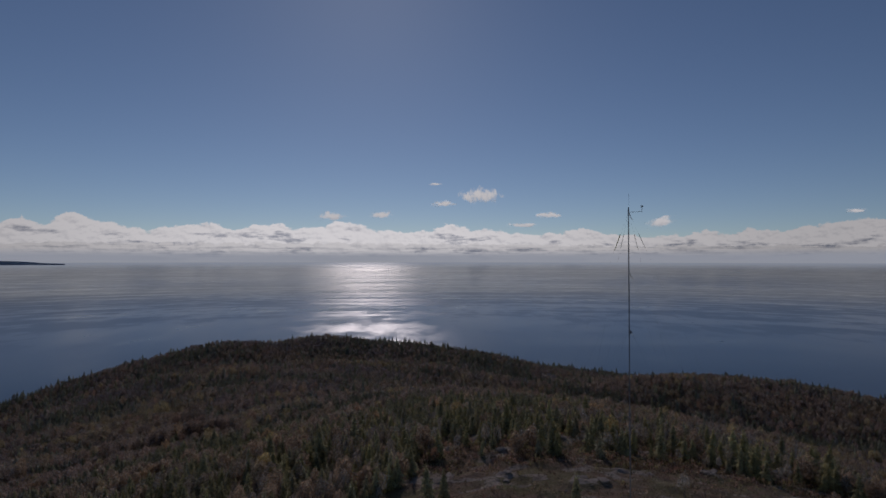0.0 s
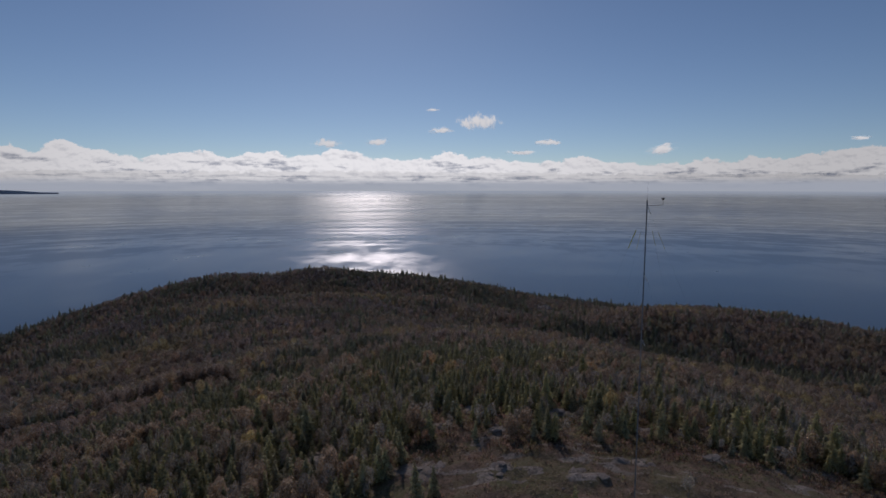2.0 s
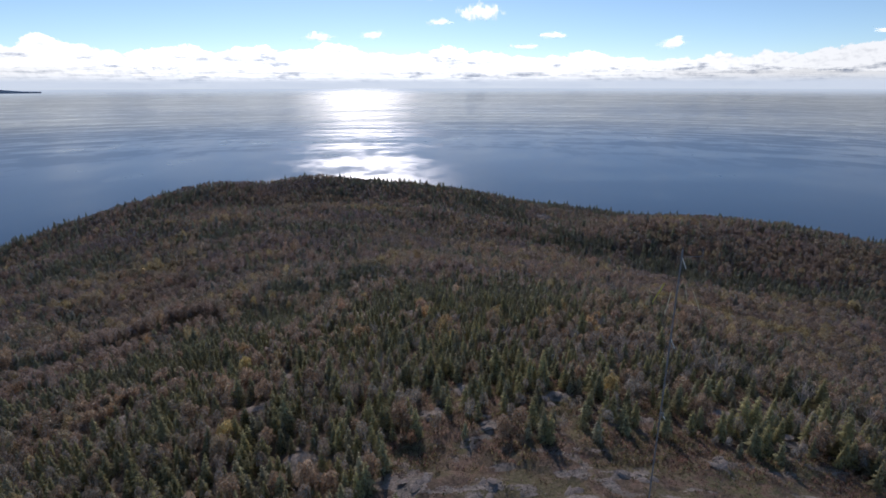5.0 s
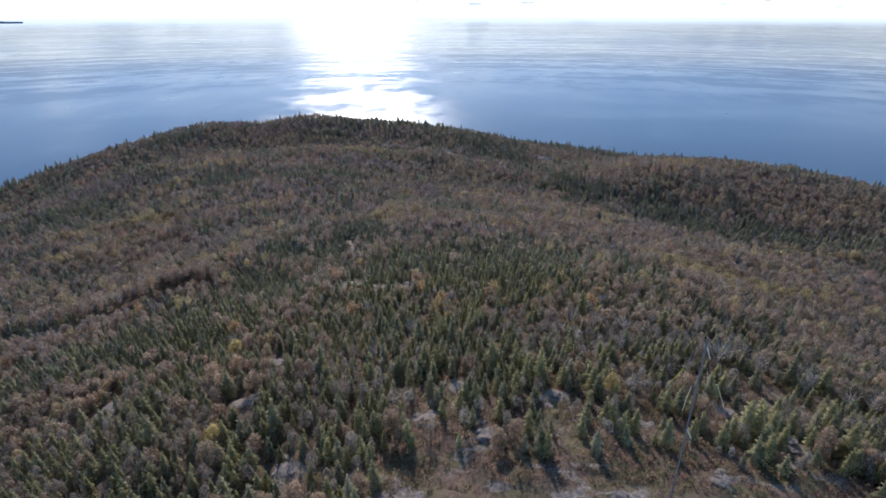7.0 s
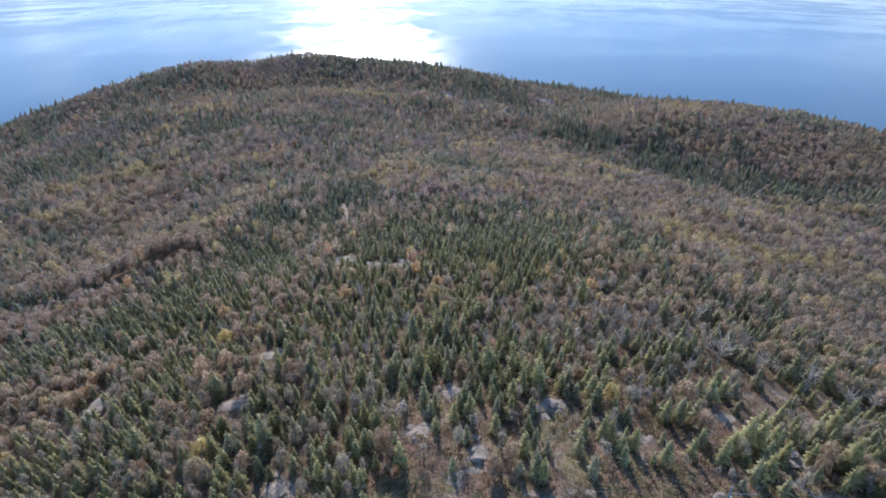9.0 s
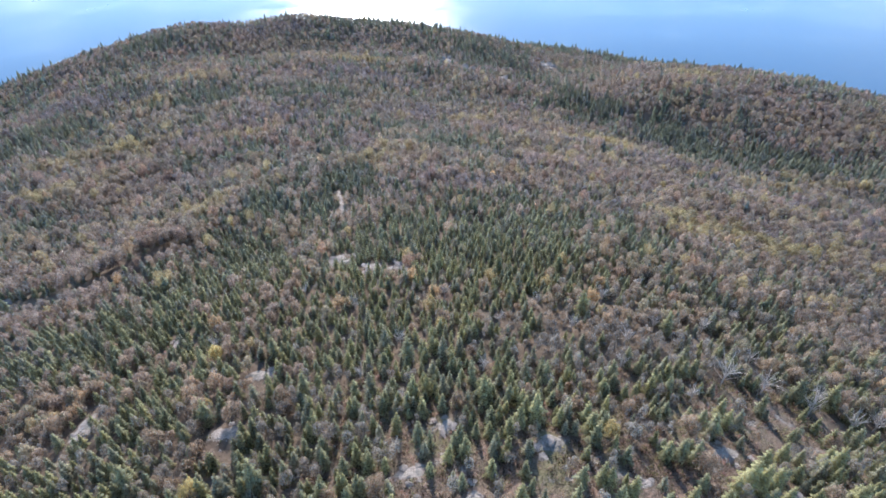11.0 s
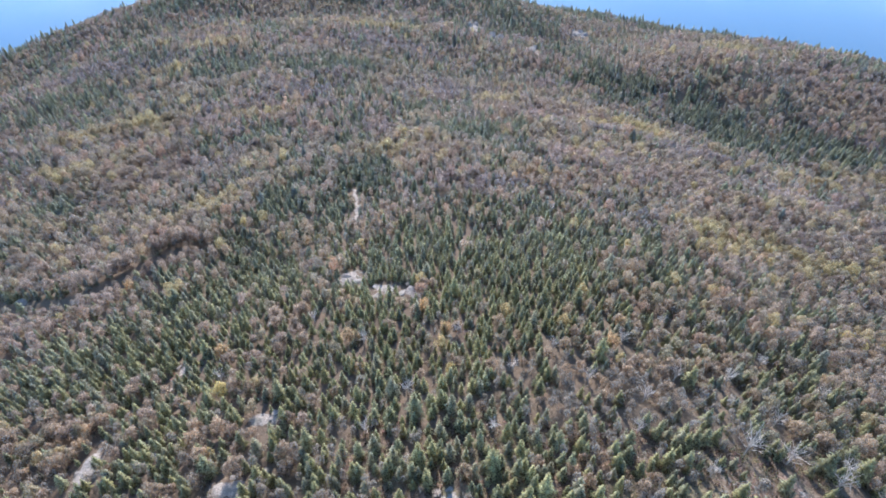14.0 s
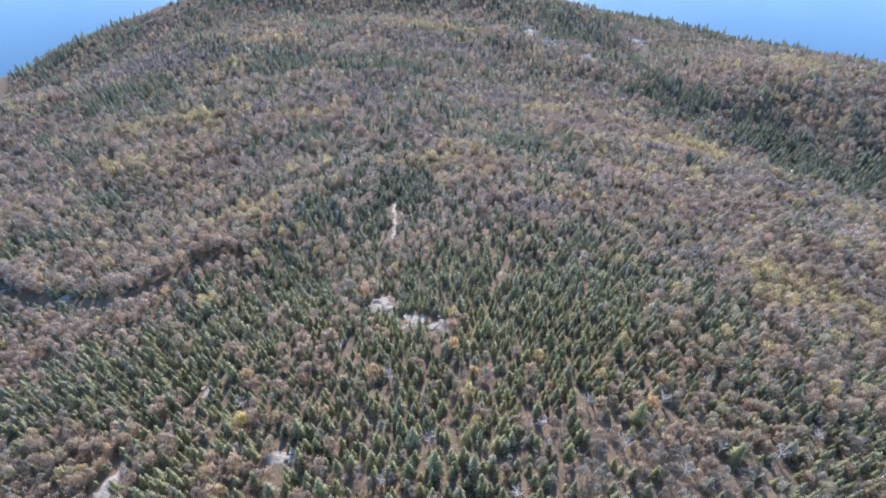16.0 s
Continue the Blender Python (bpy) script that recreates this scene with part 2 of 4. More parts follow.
def vnoise(x, y, size, seed=0):
    """Smooth noise from 0 to 1 with lumps of the given size in metres."""
    u, v = np.asarray(x, float) / size + seed * 17.3, np.asarray(y, float) / size + seed * 31.7
    i, j = np.floor(u).astype(int), np.floor(v).astype(int)
    fu, fv = u - i, v - j
    fu, fv = fu * fu * (3 - 2 * fu), fv * fv * (3 - 2 * fv)
    i0, i1, j0, j1 = i % 128, (i + 1) % 128, j % 128, (j + 1) % 128
    return (TABLE[i0, j0] * (1 - fu) + TABLE[i1, j0] * fu) * (1 - fv) + (TABLE[i0, j1] * (1 - fu) + TABLE[i1, j1] * fu) * fv


def step(lo, hi, v):
    s = np.clip((v - lo) / (hi - lo), 0, 1)
    return s * s * (3 - 2 * s)


# hills and hollows: centre x, y, reach, height
SUMMIT_HILLS = [(20, 60, 70, 15.8), (45, 150, 60, 4.8), (-60, 110, 60, 1.0), (-10, 220, 65, 2.9), (90, 200, 60, -0.2), (-110, 230, 80, -6.4),
    (0, 330, 90, -8.9), (130, 330, 80, -8.0), (-210, 340, 100, -0.1), (250, 180, 130, -9.4), (-260, 160, 130, -2.3), (0, -120, 180, 11.2)]
SHORE_HILLS = [(-120, 440, 95, 6.1), (20, 470, 95, -13.8), (150, 440, 85, -12.0), (240, 400, 100, -9.9), (-280, 560, 130, 28.4), (-120, 600, 115, 14.0),
    (30, 620, 110, 7.6), (150, 600, 110, -0.4), (320, 560, 130, 19.8), (-420, 560, 130, -3.2), (420, 400, 140, 9.5), (-400, 680, 90, 31.0),
    (-300, 760, 95, 42.0), (-170, 800, 95, 39.6), (-40, 820, 95, 30.6), (80, 780, 90, 16.7), (190, 720, 90, -1.5), (300, 680, 90, 8.4),
    (410, 620, 100, 12.0), (-500, 480, 110, -13.9), (-400, 380, 100, 23.3), (-500, 620, 80, 13.9), (-350, 600, 70, -0.2), (100, 640, 60, -8.2),
    (230, 520, 70, 11.9), (500, 480, 110, 23.6), (-302, 735, 52, 3.0), (-185, 800, 45, 6.0)]
HILLS = SUMMIT_HILLS + SHORE_HILLS
# bare outcrops: x, y, reach across, reach along
OUTCROPS = [(-20, 152, 3.0, 2.6), (-11, 146, 3.0, 2.3), (-5, 143.5, 2.6, 1.9), (-26, 107.5, 2.6, 1.4), (-27, 94.5, 3.2, 1.6), (-54, 100, 1.6, 4), (6, 92, 1.2, 1.6),
            (20, 88.5, 2, 1.6), (1, 84, 2, 1.4), (9, 79, 1.2, 2), (-15, 76, 2.6, 2), (45, 89, 2, 1.4), (51, 82, 1.4, 2), (-48, 123, 1.2, 3),
            (-1, 68, 2, 1.5), (17, 64, 2.4, 1.3), (36, 72, 0.9, 0.9), (24, 69, 2, 0.8), (8, 67, 1.6, 1.4), (31, 82.5, 1.3, 0.8)]
FAR_OUTCROPS = [(16, 674, 7, 17), (37, 630, 9, 15), (70, 585, 7, 11), (138, 705, 9, 13), (159, 450, 1.3, 9), (-147, 166, 2, 1), (-112, 154.5, 1.5, 0.7)]
TRACK = [(-30.5, 210), (-27, 198), (-25.5, 190), (-25, 183)]
LEDGE = [(-150, 166), (-118, 156), (-96, 154), (-84, 163), (-78, 173), (-70, 176)]
# silvery dead trees: x, y, height
SNAGS = [(52, 104.5, 7.0), (59, 104, 6.0), (66, 101, 6.4), (73, 99.5, 5.4), (70, 105, 5.0), (79, 101, 5.0), (57, 122, 4.8), (62, 113, 4.4), (78, 124, 4.6), (29, 116, 4.2), (-2, 112, 4.2),
         (38, 113, 4.4), (38, 128, 4.4), (83, 93, 4.2), (44, 99, 4.0), (88, 108, 4.6), (-38, 118, 4.0), (46, 120, 4.2), (35, 106, 3.8), (12, 104, 3.6), (24, 124, 3.8),
         (68, 130, 4.2), (-12, 126, 3.8), (6, 128, 3.8), (-24, 134, 3.8), (49, 137, 4.0), (16, 118, 3.8), (-8, 104, 3.6), (92, 118, 4.4)]
# single bright autumn trees: x, y, hue
ACCENTS = [(-1, 135, 0), (39, 133, 0), (16, 135, 1), (36, 126, 0), (34, 144, 1), (-2, 147, 1), (-20, 165, 1), (28, 131, 1), (25, 218, 0), (45, 203, 2), (-65, 155, 1),
           (-40, 125, 0), (-36, 113, 2), (67, 152, 1), (3, 123, 1), (29, 90, 1), (104, 146, 2), (101, 150, 2), (-80, 157, 0), (-90, 182, 1), (-60, 188, 2)]


def to_line(x, y, line):
    best = np.full(np.shape(x), 1e9)
    for (ax, ay), (bx, by) in zip(line, line[1:]):
        dx, dy = bx - ax, by - ay
        s = np.clip(((x - ax) * dx + (y - ay) * dy) / (dx * dx + dy * dy), 0, 1)
        best = np.minimum(best, np.hypot(x - ax - s * dx, y - ay - s * dy))
    return best


def rockiness(x, y):
    r = np.zeros(np.shape(x))
    for cx, cy, rx, ry in OUTCROPS + FAR_OUTCROPS:
        r = np.maximum(r, np.exp(-((x - cx) / rx) ** 2 - ((y - cy) / ry) ** 2))
    return r


def coast(x, y):
    return ((x + 30) / 630) ** 2 + ((y - 60) / np.where(y > 60, 880, 620)) ** 2 + 0.05 * (vnoise(x, y, 70, 3) - 0.5)


def land(x, y):
    x, y = np.asarray(x, float), np.asarray(y, float)
    z = 148 * np.exp(-(x / 380) ** 2 - ((y - 60) / 560) ** 2) - 5
    for cx, cy, reach, h in HILLS:
        z = z + h * np.exp(-((x - cx) / reach) ** 2 - ((y - cy) / reach) ** 2)
    z = np.maximum(z, 5.0)
    far = step(80, 300, np.hypot(x - 10, y - 80))
    z = z + (2.0 + 3.0 * far) * (vnoise(x, y, 38, 1) - 0.5) + (0.8 + 1.2 * far) * (vnoise(x, y, 11, 2) - 0.5) + 0.7 * (vnoise(x, y, 2.6, 5) - 0.5) + 0.3 * (vnoise(x, y, 1.2, 7) - 0.5)
    beyond = y - np.interp(x, [p[0] for p in LEDGE], [p[1] for p in LEDGE])
    z = z + 2.0 * step(-1.2, 1.6, beyond) * np.exp(-(np.maximum(beyond - 1.6, 0) / 22) ** 2) * step(-175, -150, x) * step(-66, -76, x)
    z = z + rockiness(x, y) * (0.5 + 0.9 * (vnoise(x, y, 1.7, 6) - 0.5))
    s = step(1.01, 1.13, coast(x, y))
    return z * (1 - s) - 18 * s


def clearing(x, y):
    """1 on the open summit heath, 0 in the woods."""
    edge = 76 + 5 * (vnoise(x, y, 9, 8) - 0.5)
    front = step(edge + 2, edge - 2, y) * step(-9, -5, x + 6 * (vnoise(x, y, 9, 9) - 0.5)) * step(72, 58, x)
    bowl = 0.85 * np.exp(-((x - 55 + 0.5 * (y - 96)) / 10) ** 4 - ((y - 96) / 7) ** 4)
    return np.maximum(front, bowl)


def thin_woods(x, y):
    """1 on the slope where trees stand apart over heath."""
    return step(112, 90, y) * step(30, 50, y) * step(-16, -4, x) * step(72, 58, x)


# ---- mesh helpers ----
def tri_mesh(name, v, f, mats, index=None, tint=None, smooth=False, normals=None):
    me = bpy.data.meshes.new(name)
    v, f = np.asarray(v, np.float32), np.asarray(f, np.int32)
    me.vertices.add(len(v))
    me.vertices.foreach_set("co", v.ravel())
    me.loops.add(f.size)
    me.loops.foreach_set("vertex_index", f.ravel())
    me.polygons.add(len(f))
    me.polygons.foreach_set("loop_start", np.arange(len(f), dtype=np.int32) * f.shape[1])
    if index is not None:
        me.polygons.foreach_set("material_index", np.asarray(index, np.int32))
    me.polygons.foreach_set("use_smooth", np.full(len(f), smooth))
    for m in mats:
        me.materials.append(m)
    if tint is not None:
        col = np.ones((len(v), 4), np.float32)
        col[:, :3] = tint
        me.attributes.new("tint", "FLOAT_COLOR", "POINT").data.foreach_set("color", col.ravel())
    if normals is not None:
        me.attributes.new("custom_normal", "FLOAT_VECTOR", "POINT").data.foreach_set("vector", np.asarray(normals, np.float32).ravel())
    me.update(calc_edges=True)
    return me


def number_layer(me, name, values):
    me.attributes.new(name, "FLOAT", "POINT").data.foreach_set("value", np.asarray(values, np.float32))


def part(name, bm, material, parent, label=""):
    me = bpy.data.meshes.new(name)
    bm.to_mesh(me)
    bm.free()
    me.materials.append(material)
    ob = new(name, me)
    ob.parent = parent
    return tagged(ob, label)


# ---- ground ----
def spaced(stops):
    out = [stops[0][0]]
    for (lo, _), (hi, gap) in zip(stops, stops[1:]):
        n = max(1, round((hi - lo) / gap))
        out += list(lo + (hi - lo) * np.arange(1, n + 1) / n)
    return np.array(out)


def grid_faces(nx, ny):
    i, j = np.meshgrid(np.arange(nx - 1), np.arange(ny - 1), indexing="ij")
    k = (i * ny + j).ravel()
    return np.stack([k, k + ny, k + ny + 1, k + 1], -1)


def build_ground():
    xs = spaced([(-760, 0), (-420, 14), (-160, 7), (-60, 2.6), (90, 0.75), (140, 3), (420, 7), (760, 14)])
    ys = spaced([(-720, 0), (-60, 16), (30, 3), (118, 0.75), (220, 2.0), (420, 5), (760, 6), (1080, 9)])
    gx, gy = np.meshgrid(xs, ys, indexing="ij")
    x, y = gx.ravel(), gy.ravel()
    z = land(x, y)
    n = vnoise(x, y, 14, 11)[:, None]
    open_ = clearing(x, y)[:, None]
    tint = np.array([0.135, 0.095, 0.07]) * (1 - n) + np.array([0.175, 0.135, 0.09]) * n
    moss = step(0.5, 0.75, vnoise(x, y, 6, 12))[:, None] * open_ * step(86, 78, y)[:, None]
    tint = tint * (1 - moss) + np.array([0.18, 0.165, 0.08]) * moss
    stone = rockiness(x, y)
    stone = np.maximum(stone, np.maximum(open_[:, 0], 0.8 * thin_woods(x, y)) * 0.62 * step(0.52, 0.8, vnoise(x + 0.6 * y, y * 2.0, 3.2, 13)))
    stone = np.maximum(stone, step(1.03, 1.08, coast(x, y)))
    me = tri_mesh("ground", np.stack([x, y, z], -1), grid_faces(len(xs), len(ys)), [GROUND], None, tint, True)
    number_layer(me, "stone", stone)
    number_layer(me, "open", np.maximum(step(0.05, 0.5, open_[:, 0]), thin_woods(x, y)))
    tagged(new("ground", me), "wooded headland of brown heath, moss and bare rock", "ground", kind="structure")


FAR_RISE = 170.0     # the far water climbs to where the true horizon lies, which is farther than the world reaches


def build_water():
    n, rings = 160, [0.0, 700, 1500] + list(np.linspace(1700, 4890, 30))
    v, f = [(0, 0, 0)], []
    for r in rings[1:]:
        rise = FAR_RISE * max(0.0, (r - 1500) / 3390) ** 2.2
        v += [(r * math.cos(2 * math.pi * i / n), r * math.sin(2 * math.pi * i / n), rise) for i in range(n)]
    for i in range(n):
        f.append((0, 1 + i, 1 + (i + 1) % n))
        for k in range(len(rings) - 2):
            a, b = 1 + k * n, 1 + (k + 1) * n
            j = (i + 1) % n
            f += [(a + i, b + i, b + j), (a + i, b + j, a + j)]
    tagged(new("water", tri_mesh("water", v, f, [WATER], None, None, True, np.tile((0.0, 0.0, 1.0), (len(v), 1)))), "calm blue lake with wind streaks and sun glitter", "water", kind="structure")


def ring_strip(name, material, radius, low, top_of, n=720, rows=8, arc=(-180, 180), fade=lambda s: min(1.0, (1 - s) * 2.6)):
    """An upright strip round the horizon; top_of gives its height by azimuth in degrees right of +y."""
    az = np.linspace(arc[0], arc[1], n + 1)
    tops = top_of(az)
    v, uv, fr = [], [], []
    for k in range(rows + 1):
        s = k / rows
        a = np.radians(az)
        v.append(np.stack([radius * np.sin(a), radius * np.cos(a), low + (tops - low) * s], -1))
        uv.append(np.stack([az / 360, np.full(n + 1, s)], -1))
        fr.append(np.full(n + 1, fade(s)))
    v, uv, fr = np.concatenate(v), np.concatenate(uv), np.concatenate(fr)
    f = grid_faces(rows + 1, n + 1)
    me = tri_mesh(name, v, f, [material])
    layer = me.uv_layers.new(name="UVMap")
    layer.data.foreach_set("uv", uv[f.ravel()].astype(np.float32).ravel())
    number_layer(me, "fringe", fr)
    ob = new(name, me)
    ob.visible_shadow = False
    return ob


# heads of the cloud bank: azimuth and height in degrees
CLOUD_TOPS = [(-180, 3.4), (-60, 3.3), (-45, 3.2), (-39.6, 3.0), (-38.3, 3.8), (-37.4, 3.3), (-36.4, 3.2), (-35.4, 4.3), (-33.8, 4.0), (-32.5, 3.6), (-30.5, 3.2),
              (-28.9, 2.8), (-27.0, 3.3), (-24.6, 3.6), (-23.1, 3.7), (-21.5, 3.0), (-19.4, 3.6), (-17.2, 3.8), (-15.6, 3.3), (-13.3, 3.4), (-11.6, 4.0),
              (-9.8, 4.1), (-7.5, 3.3), (-5.1, 3.1), (-1.4, 3.1), (0.4, 4.0), (2.8, 3.4), (5.2, 3.3), (8.2, 2.9), (11.7, 2.8), (14.5, 3.4), (16.2, 2.9), (18.4, 2.6),
              (21.6, 2.5), (24.2, 2.5), (26.2, 3.0), (28.1, 2.5), (30.0, 3.1), (31.7, 2.7), (34.7, 3.2), (37.1, 3.4), (38.6, 3.7), (40, 3.4), (60, 3.2), (180, 3.4)]


def cloud_bank(name, material, radius, tops, label):
    """An upright strip round the horizon, taller than the heads that its material cuts out."""
    az = np.linspace(-180, 180, 1441)
    top = np.interp(az, [p[0] for p in tops], [p[1] for p in tops])
    v, uv, tp = [], [], []
    for el in np.linspace(-0.1, 6.4, 5):
        a = np.radians(az)
        v.append(np.stack([radius * np.sin(a), radius * np.cos(a), np.full(len(az), EYE + radius * math.tan(radians(el)))], -1))
        uv.append(np.stack([az, np.full(len(az), el)], -1))
        tp.append(top)
    v, uv = np.concatenate(v), np.concatenate(uv)
    f = grid_faces(5, len(az))
    me = tri_mesh(name, v, f, [material])
    me.uv_layers.new(name="UVMap").data.foreach_set("uv", uv[f.ravel()].astype(np.float32).ravel())
    number_layer(me, "top", np.concatenate(tp))
    ob = tagged(new(name, me), label, "cloud", kind="structure")
    ob.visible_shadow = False


def build_sky_things():
    # emissive strip that stands in for haze at the horizon
    ob = ring_strip("backdrop", HAZE_GLOW, 3600, EYE - 76, lambda a: np.full(len(a), EYE + 75.0), 360, 26, (-180, 180), lambda s: min(1.0, s / 0.46) ** 1.5 * min(1.0, (1 - s) / 0.36))
    tagged(ob, "glowing strip of pale haze over the far edge of the lake", "haze", kind="structure")
    cloud_bank("cloud_bank", CLOUD_FAR, 4850, CLOUD_TOPS, "long bank of white heaped clouds over the horizon")
    cloud_bank("cloud_bank", CLOUD_NEAR, 4800, [(-180, 1.5), (-40, 1.6), (-10, 1.9), (10, 1.7), (40, 1.3), (180, 1.5)], "lower layer of grey-based clouds in the bank")
    # small single clouds: azimuth, elevation, half width, half height in degrees
    puffs = [(3.9, 6.8, 3.0, 1.2), (0.1, 6.0, 1.5, 0.5), (11.2, 4.7, 1.7, 0.5), (22.2, 3.75, 1.9, 0.7), (-6.5, 4.75, 1.6, 0.55), (-11.8, 4.55, 2.0, 0.6),
             (8.5, 3.7, 2.0, 0.4), (37.8, 4.2, 1.0, 0.3), (-0.7, 8.1, 0.9, 0.22)]
    for az, el, w, h in puffs:
        cols, rows = 16, 8
        v, uv, fr = [], [], []
        for i in range(cols + 1):
            for j in range(rows + 1):
                p, q = 2 * i / cols - 1, 2 * j / rows - 1
                a, r = radians(az + p * w), 4700
                v.append((r * math.sin(a), r * math.cos(a), EYE + r * math.tan(radians(el + q * h))))
                uv.append((az * 0.37 + p * w * 0.55, 0.5 + 0.5 * q))
                fr.append(max(0.0, 1 - math.hypot(p, q * (1.0 if q > 0 else 1.3))) * 0.85)
        f = grid_faces(cols + 1, rows + 1)
        me = tri_mesh("cloud", v, f, [CLOUD_PUFF])
        me.uv_layers.new(name="UVMap").data.foreach_set("uv", np.array(uv, np.float32)[f.ravel()].ravel())
        number_layer(me, "fringe", fr)
        ob = tagged(new("cloud", me), "small white fair-weather cloud over the cloud bank", "cloud", "small clouds over the horizon", "structure")
        ob.visible_shadow = False
    # low far shore
    az = np.linspace(-46, -35.2, 40)
    top = 2 + 15 * step(-35.2, -38.5, az) + 8 * vnoise(az, az * 0, 1.3, 31)
    v = [(3500 * math.sin(radians(a)), 3500 * math.cos(radians(a)), EYE - 27 + 0 * t) for a, t in zip(az, top)]
    v += [(3508 * math.sin(radians(a)), 3508 * math.cos(radians(a)), EYE - 27 + t) for a, t in zip(az, top)]
    k = len(az)
    f = [(i, i + 1, k + i + 1, k + i) for i in range(k - 1)]
    tagged(new("backdrop", tri_mesh("backdrop", v, f, [FAR_LAND])), "low dark wooded shore far over the lake", "far shore", kind="structure")


def build_track():
    v, k = [], 40
    pts = [Vector((px, py, 0)) for px, py in TRACK]
    for i in range(k + 1):
        s = i / k * (len(pts) - 1)
        a = min(int(s), len(pts) - 2)
        p, d = pts[a].lerp(pts[a + 1], s - a), (pts[a + 1] - pts[a]).normalized()
        w = 0.55 + 0.25 * math.sin(i * 1.9)
        for q in (-1, 0, 1):
            x, y = p.x + d.y * w * q + 0.3 * math.sin(i * 0.7), p.y - d.x * w * q
            v.append((x, y, float(land(x, y)) + (0.22 if q == 0 else 0.12)))
    f = grid_faces(k + 1, 3)
    tagged(new("path", tri_mesh("path", v, f, [ROCK], None, None, True)), "narrow pale gravel path between the trees", "path", kind="structure")


build_ground()
build_track()
build_water()
build_sky_things()


# ---- trees: shapes one metre high ----
def prism(p, q, r0, r1, sides=3):
    p, q = np.array(p, float), np.array(q, float)
    d = (q - p) / (np.linalg.norm(q - p) + 1e-9)
    u = np.cross(d, (0.3, 0.9, 0.2) if abs(d[2]) > 0.8 else (0, 0, 1))
    u /= np.linalg.norm(u)
    w = np.cross(d, u)
    a = 2 * np.pi * np.arange(sides) / sides
    ring = np.cos(a)[:, None] * u + np.sin(a)[:, None] * w
    v = np.concatenate([p + ring * r0, q + ring * r1])
    f = []
    for i in range(sides):
        j = (i + 1) % sides
        f += [(i, j, sides + j), (i, sides + j, sides + i)]
    return v, np.array(f)


class Shape:
    """Triangles in two materials: 0 the crown, 1 the wood; gain: a light or dark twig's own colour factor."""

    def __init__(self):
        self.v, self.f, self.i, self.g, self.o, self.n = [], [], [], [], [], 0

    def add(self, v, f, index, gain, out=None):
        v = np.asarray(v, float)
        self.v.append(v)
        self.f.append(np.asarray(f, int) + self.n)
        self.i.append(np.full(len(f), index))
        self.g.append(np.broadcast_to(gain, len(v)))
        self.o.append(np.full((len(v), 3), np.nan) if out is None else np.asarray(out, float))
        self.n += len(v)

    def done(self, heart=0.5, lift=0.25, rag=0.18):
        """Crowns are shaded as soft round masses: their normals point away from the stem or the crown's heart, or as given."""
        v, f, i, g, o = (np.concatenate(q) for q in (self.v, self.f, self.i, self.g, self.o))
        n = v * (1, 1, 0) if heart is None else (v - (0, 0, heart)) * (1, 1, 0.8)
        n = n / (np.linalg.norm(n, axis=1)[:, None] + 1e-6) + (0, 0, lift)
        n = np.where(np.isnan(o), n, o)
        n += rag * np.random.default_rng(len(v)).normal(size=(len(v) // 3 + 1, 3)).repeat(3, 0)[:len(v)]
        n /= np.linalg.norm(n, axis=1)[:, None] + 1e-6
        face = np.cross(v[f[:, 1]] - v[f[:, 0]], v[f[:, 2]] - v[f[:, 0]])
        back = (face * n[f].mean(1)).sum(1) < 0
        f[back] = f[back][:, ::-1]
        return v, f, i, g, n


def tier(s, r, z, rise, radius, sides, droop=0.3):
    """One ragged whorl of a conifer: a skirt of drooping points round the stem."""
    a = 2 * np.pi * (np.arange(2 * sides) + r.uniform(-0.35, 0.35, 2 * sides)) / (2 * sides) + r.uniform(0, 6)
    q = radius * np.where(np.arange(2 * sides) % 2, r.uniform(0.45, 0.7, 2 * sides), r.uniform(0.85, 1.25, 2 * sides))
    ring = np.stack([q * np.cos(a), q * np.sin(a), z - droop * q * (np.arange(2 * sides) % 2 == 0)], -1)
    v = np.concatenate([ring, [[0, 0, min(1.0, z + rise)]]])
    out = np.concatenate([np.stack([np.cos(a), np.sin(a), np.full(2 * sides, 0.45)], -1), [[0, 0, 1.0]]])
    k = 2 * sides
    s.add(v, [(i, (i + 1) % k, k) for i in range(k)], 0, r.uniform(0.85, 1.15, len(v)), out)


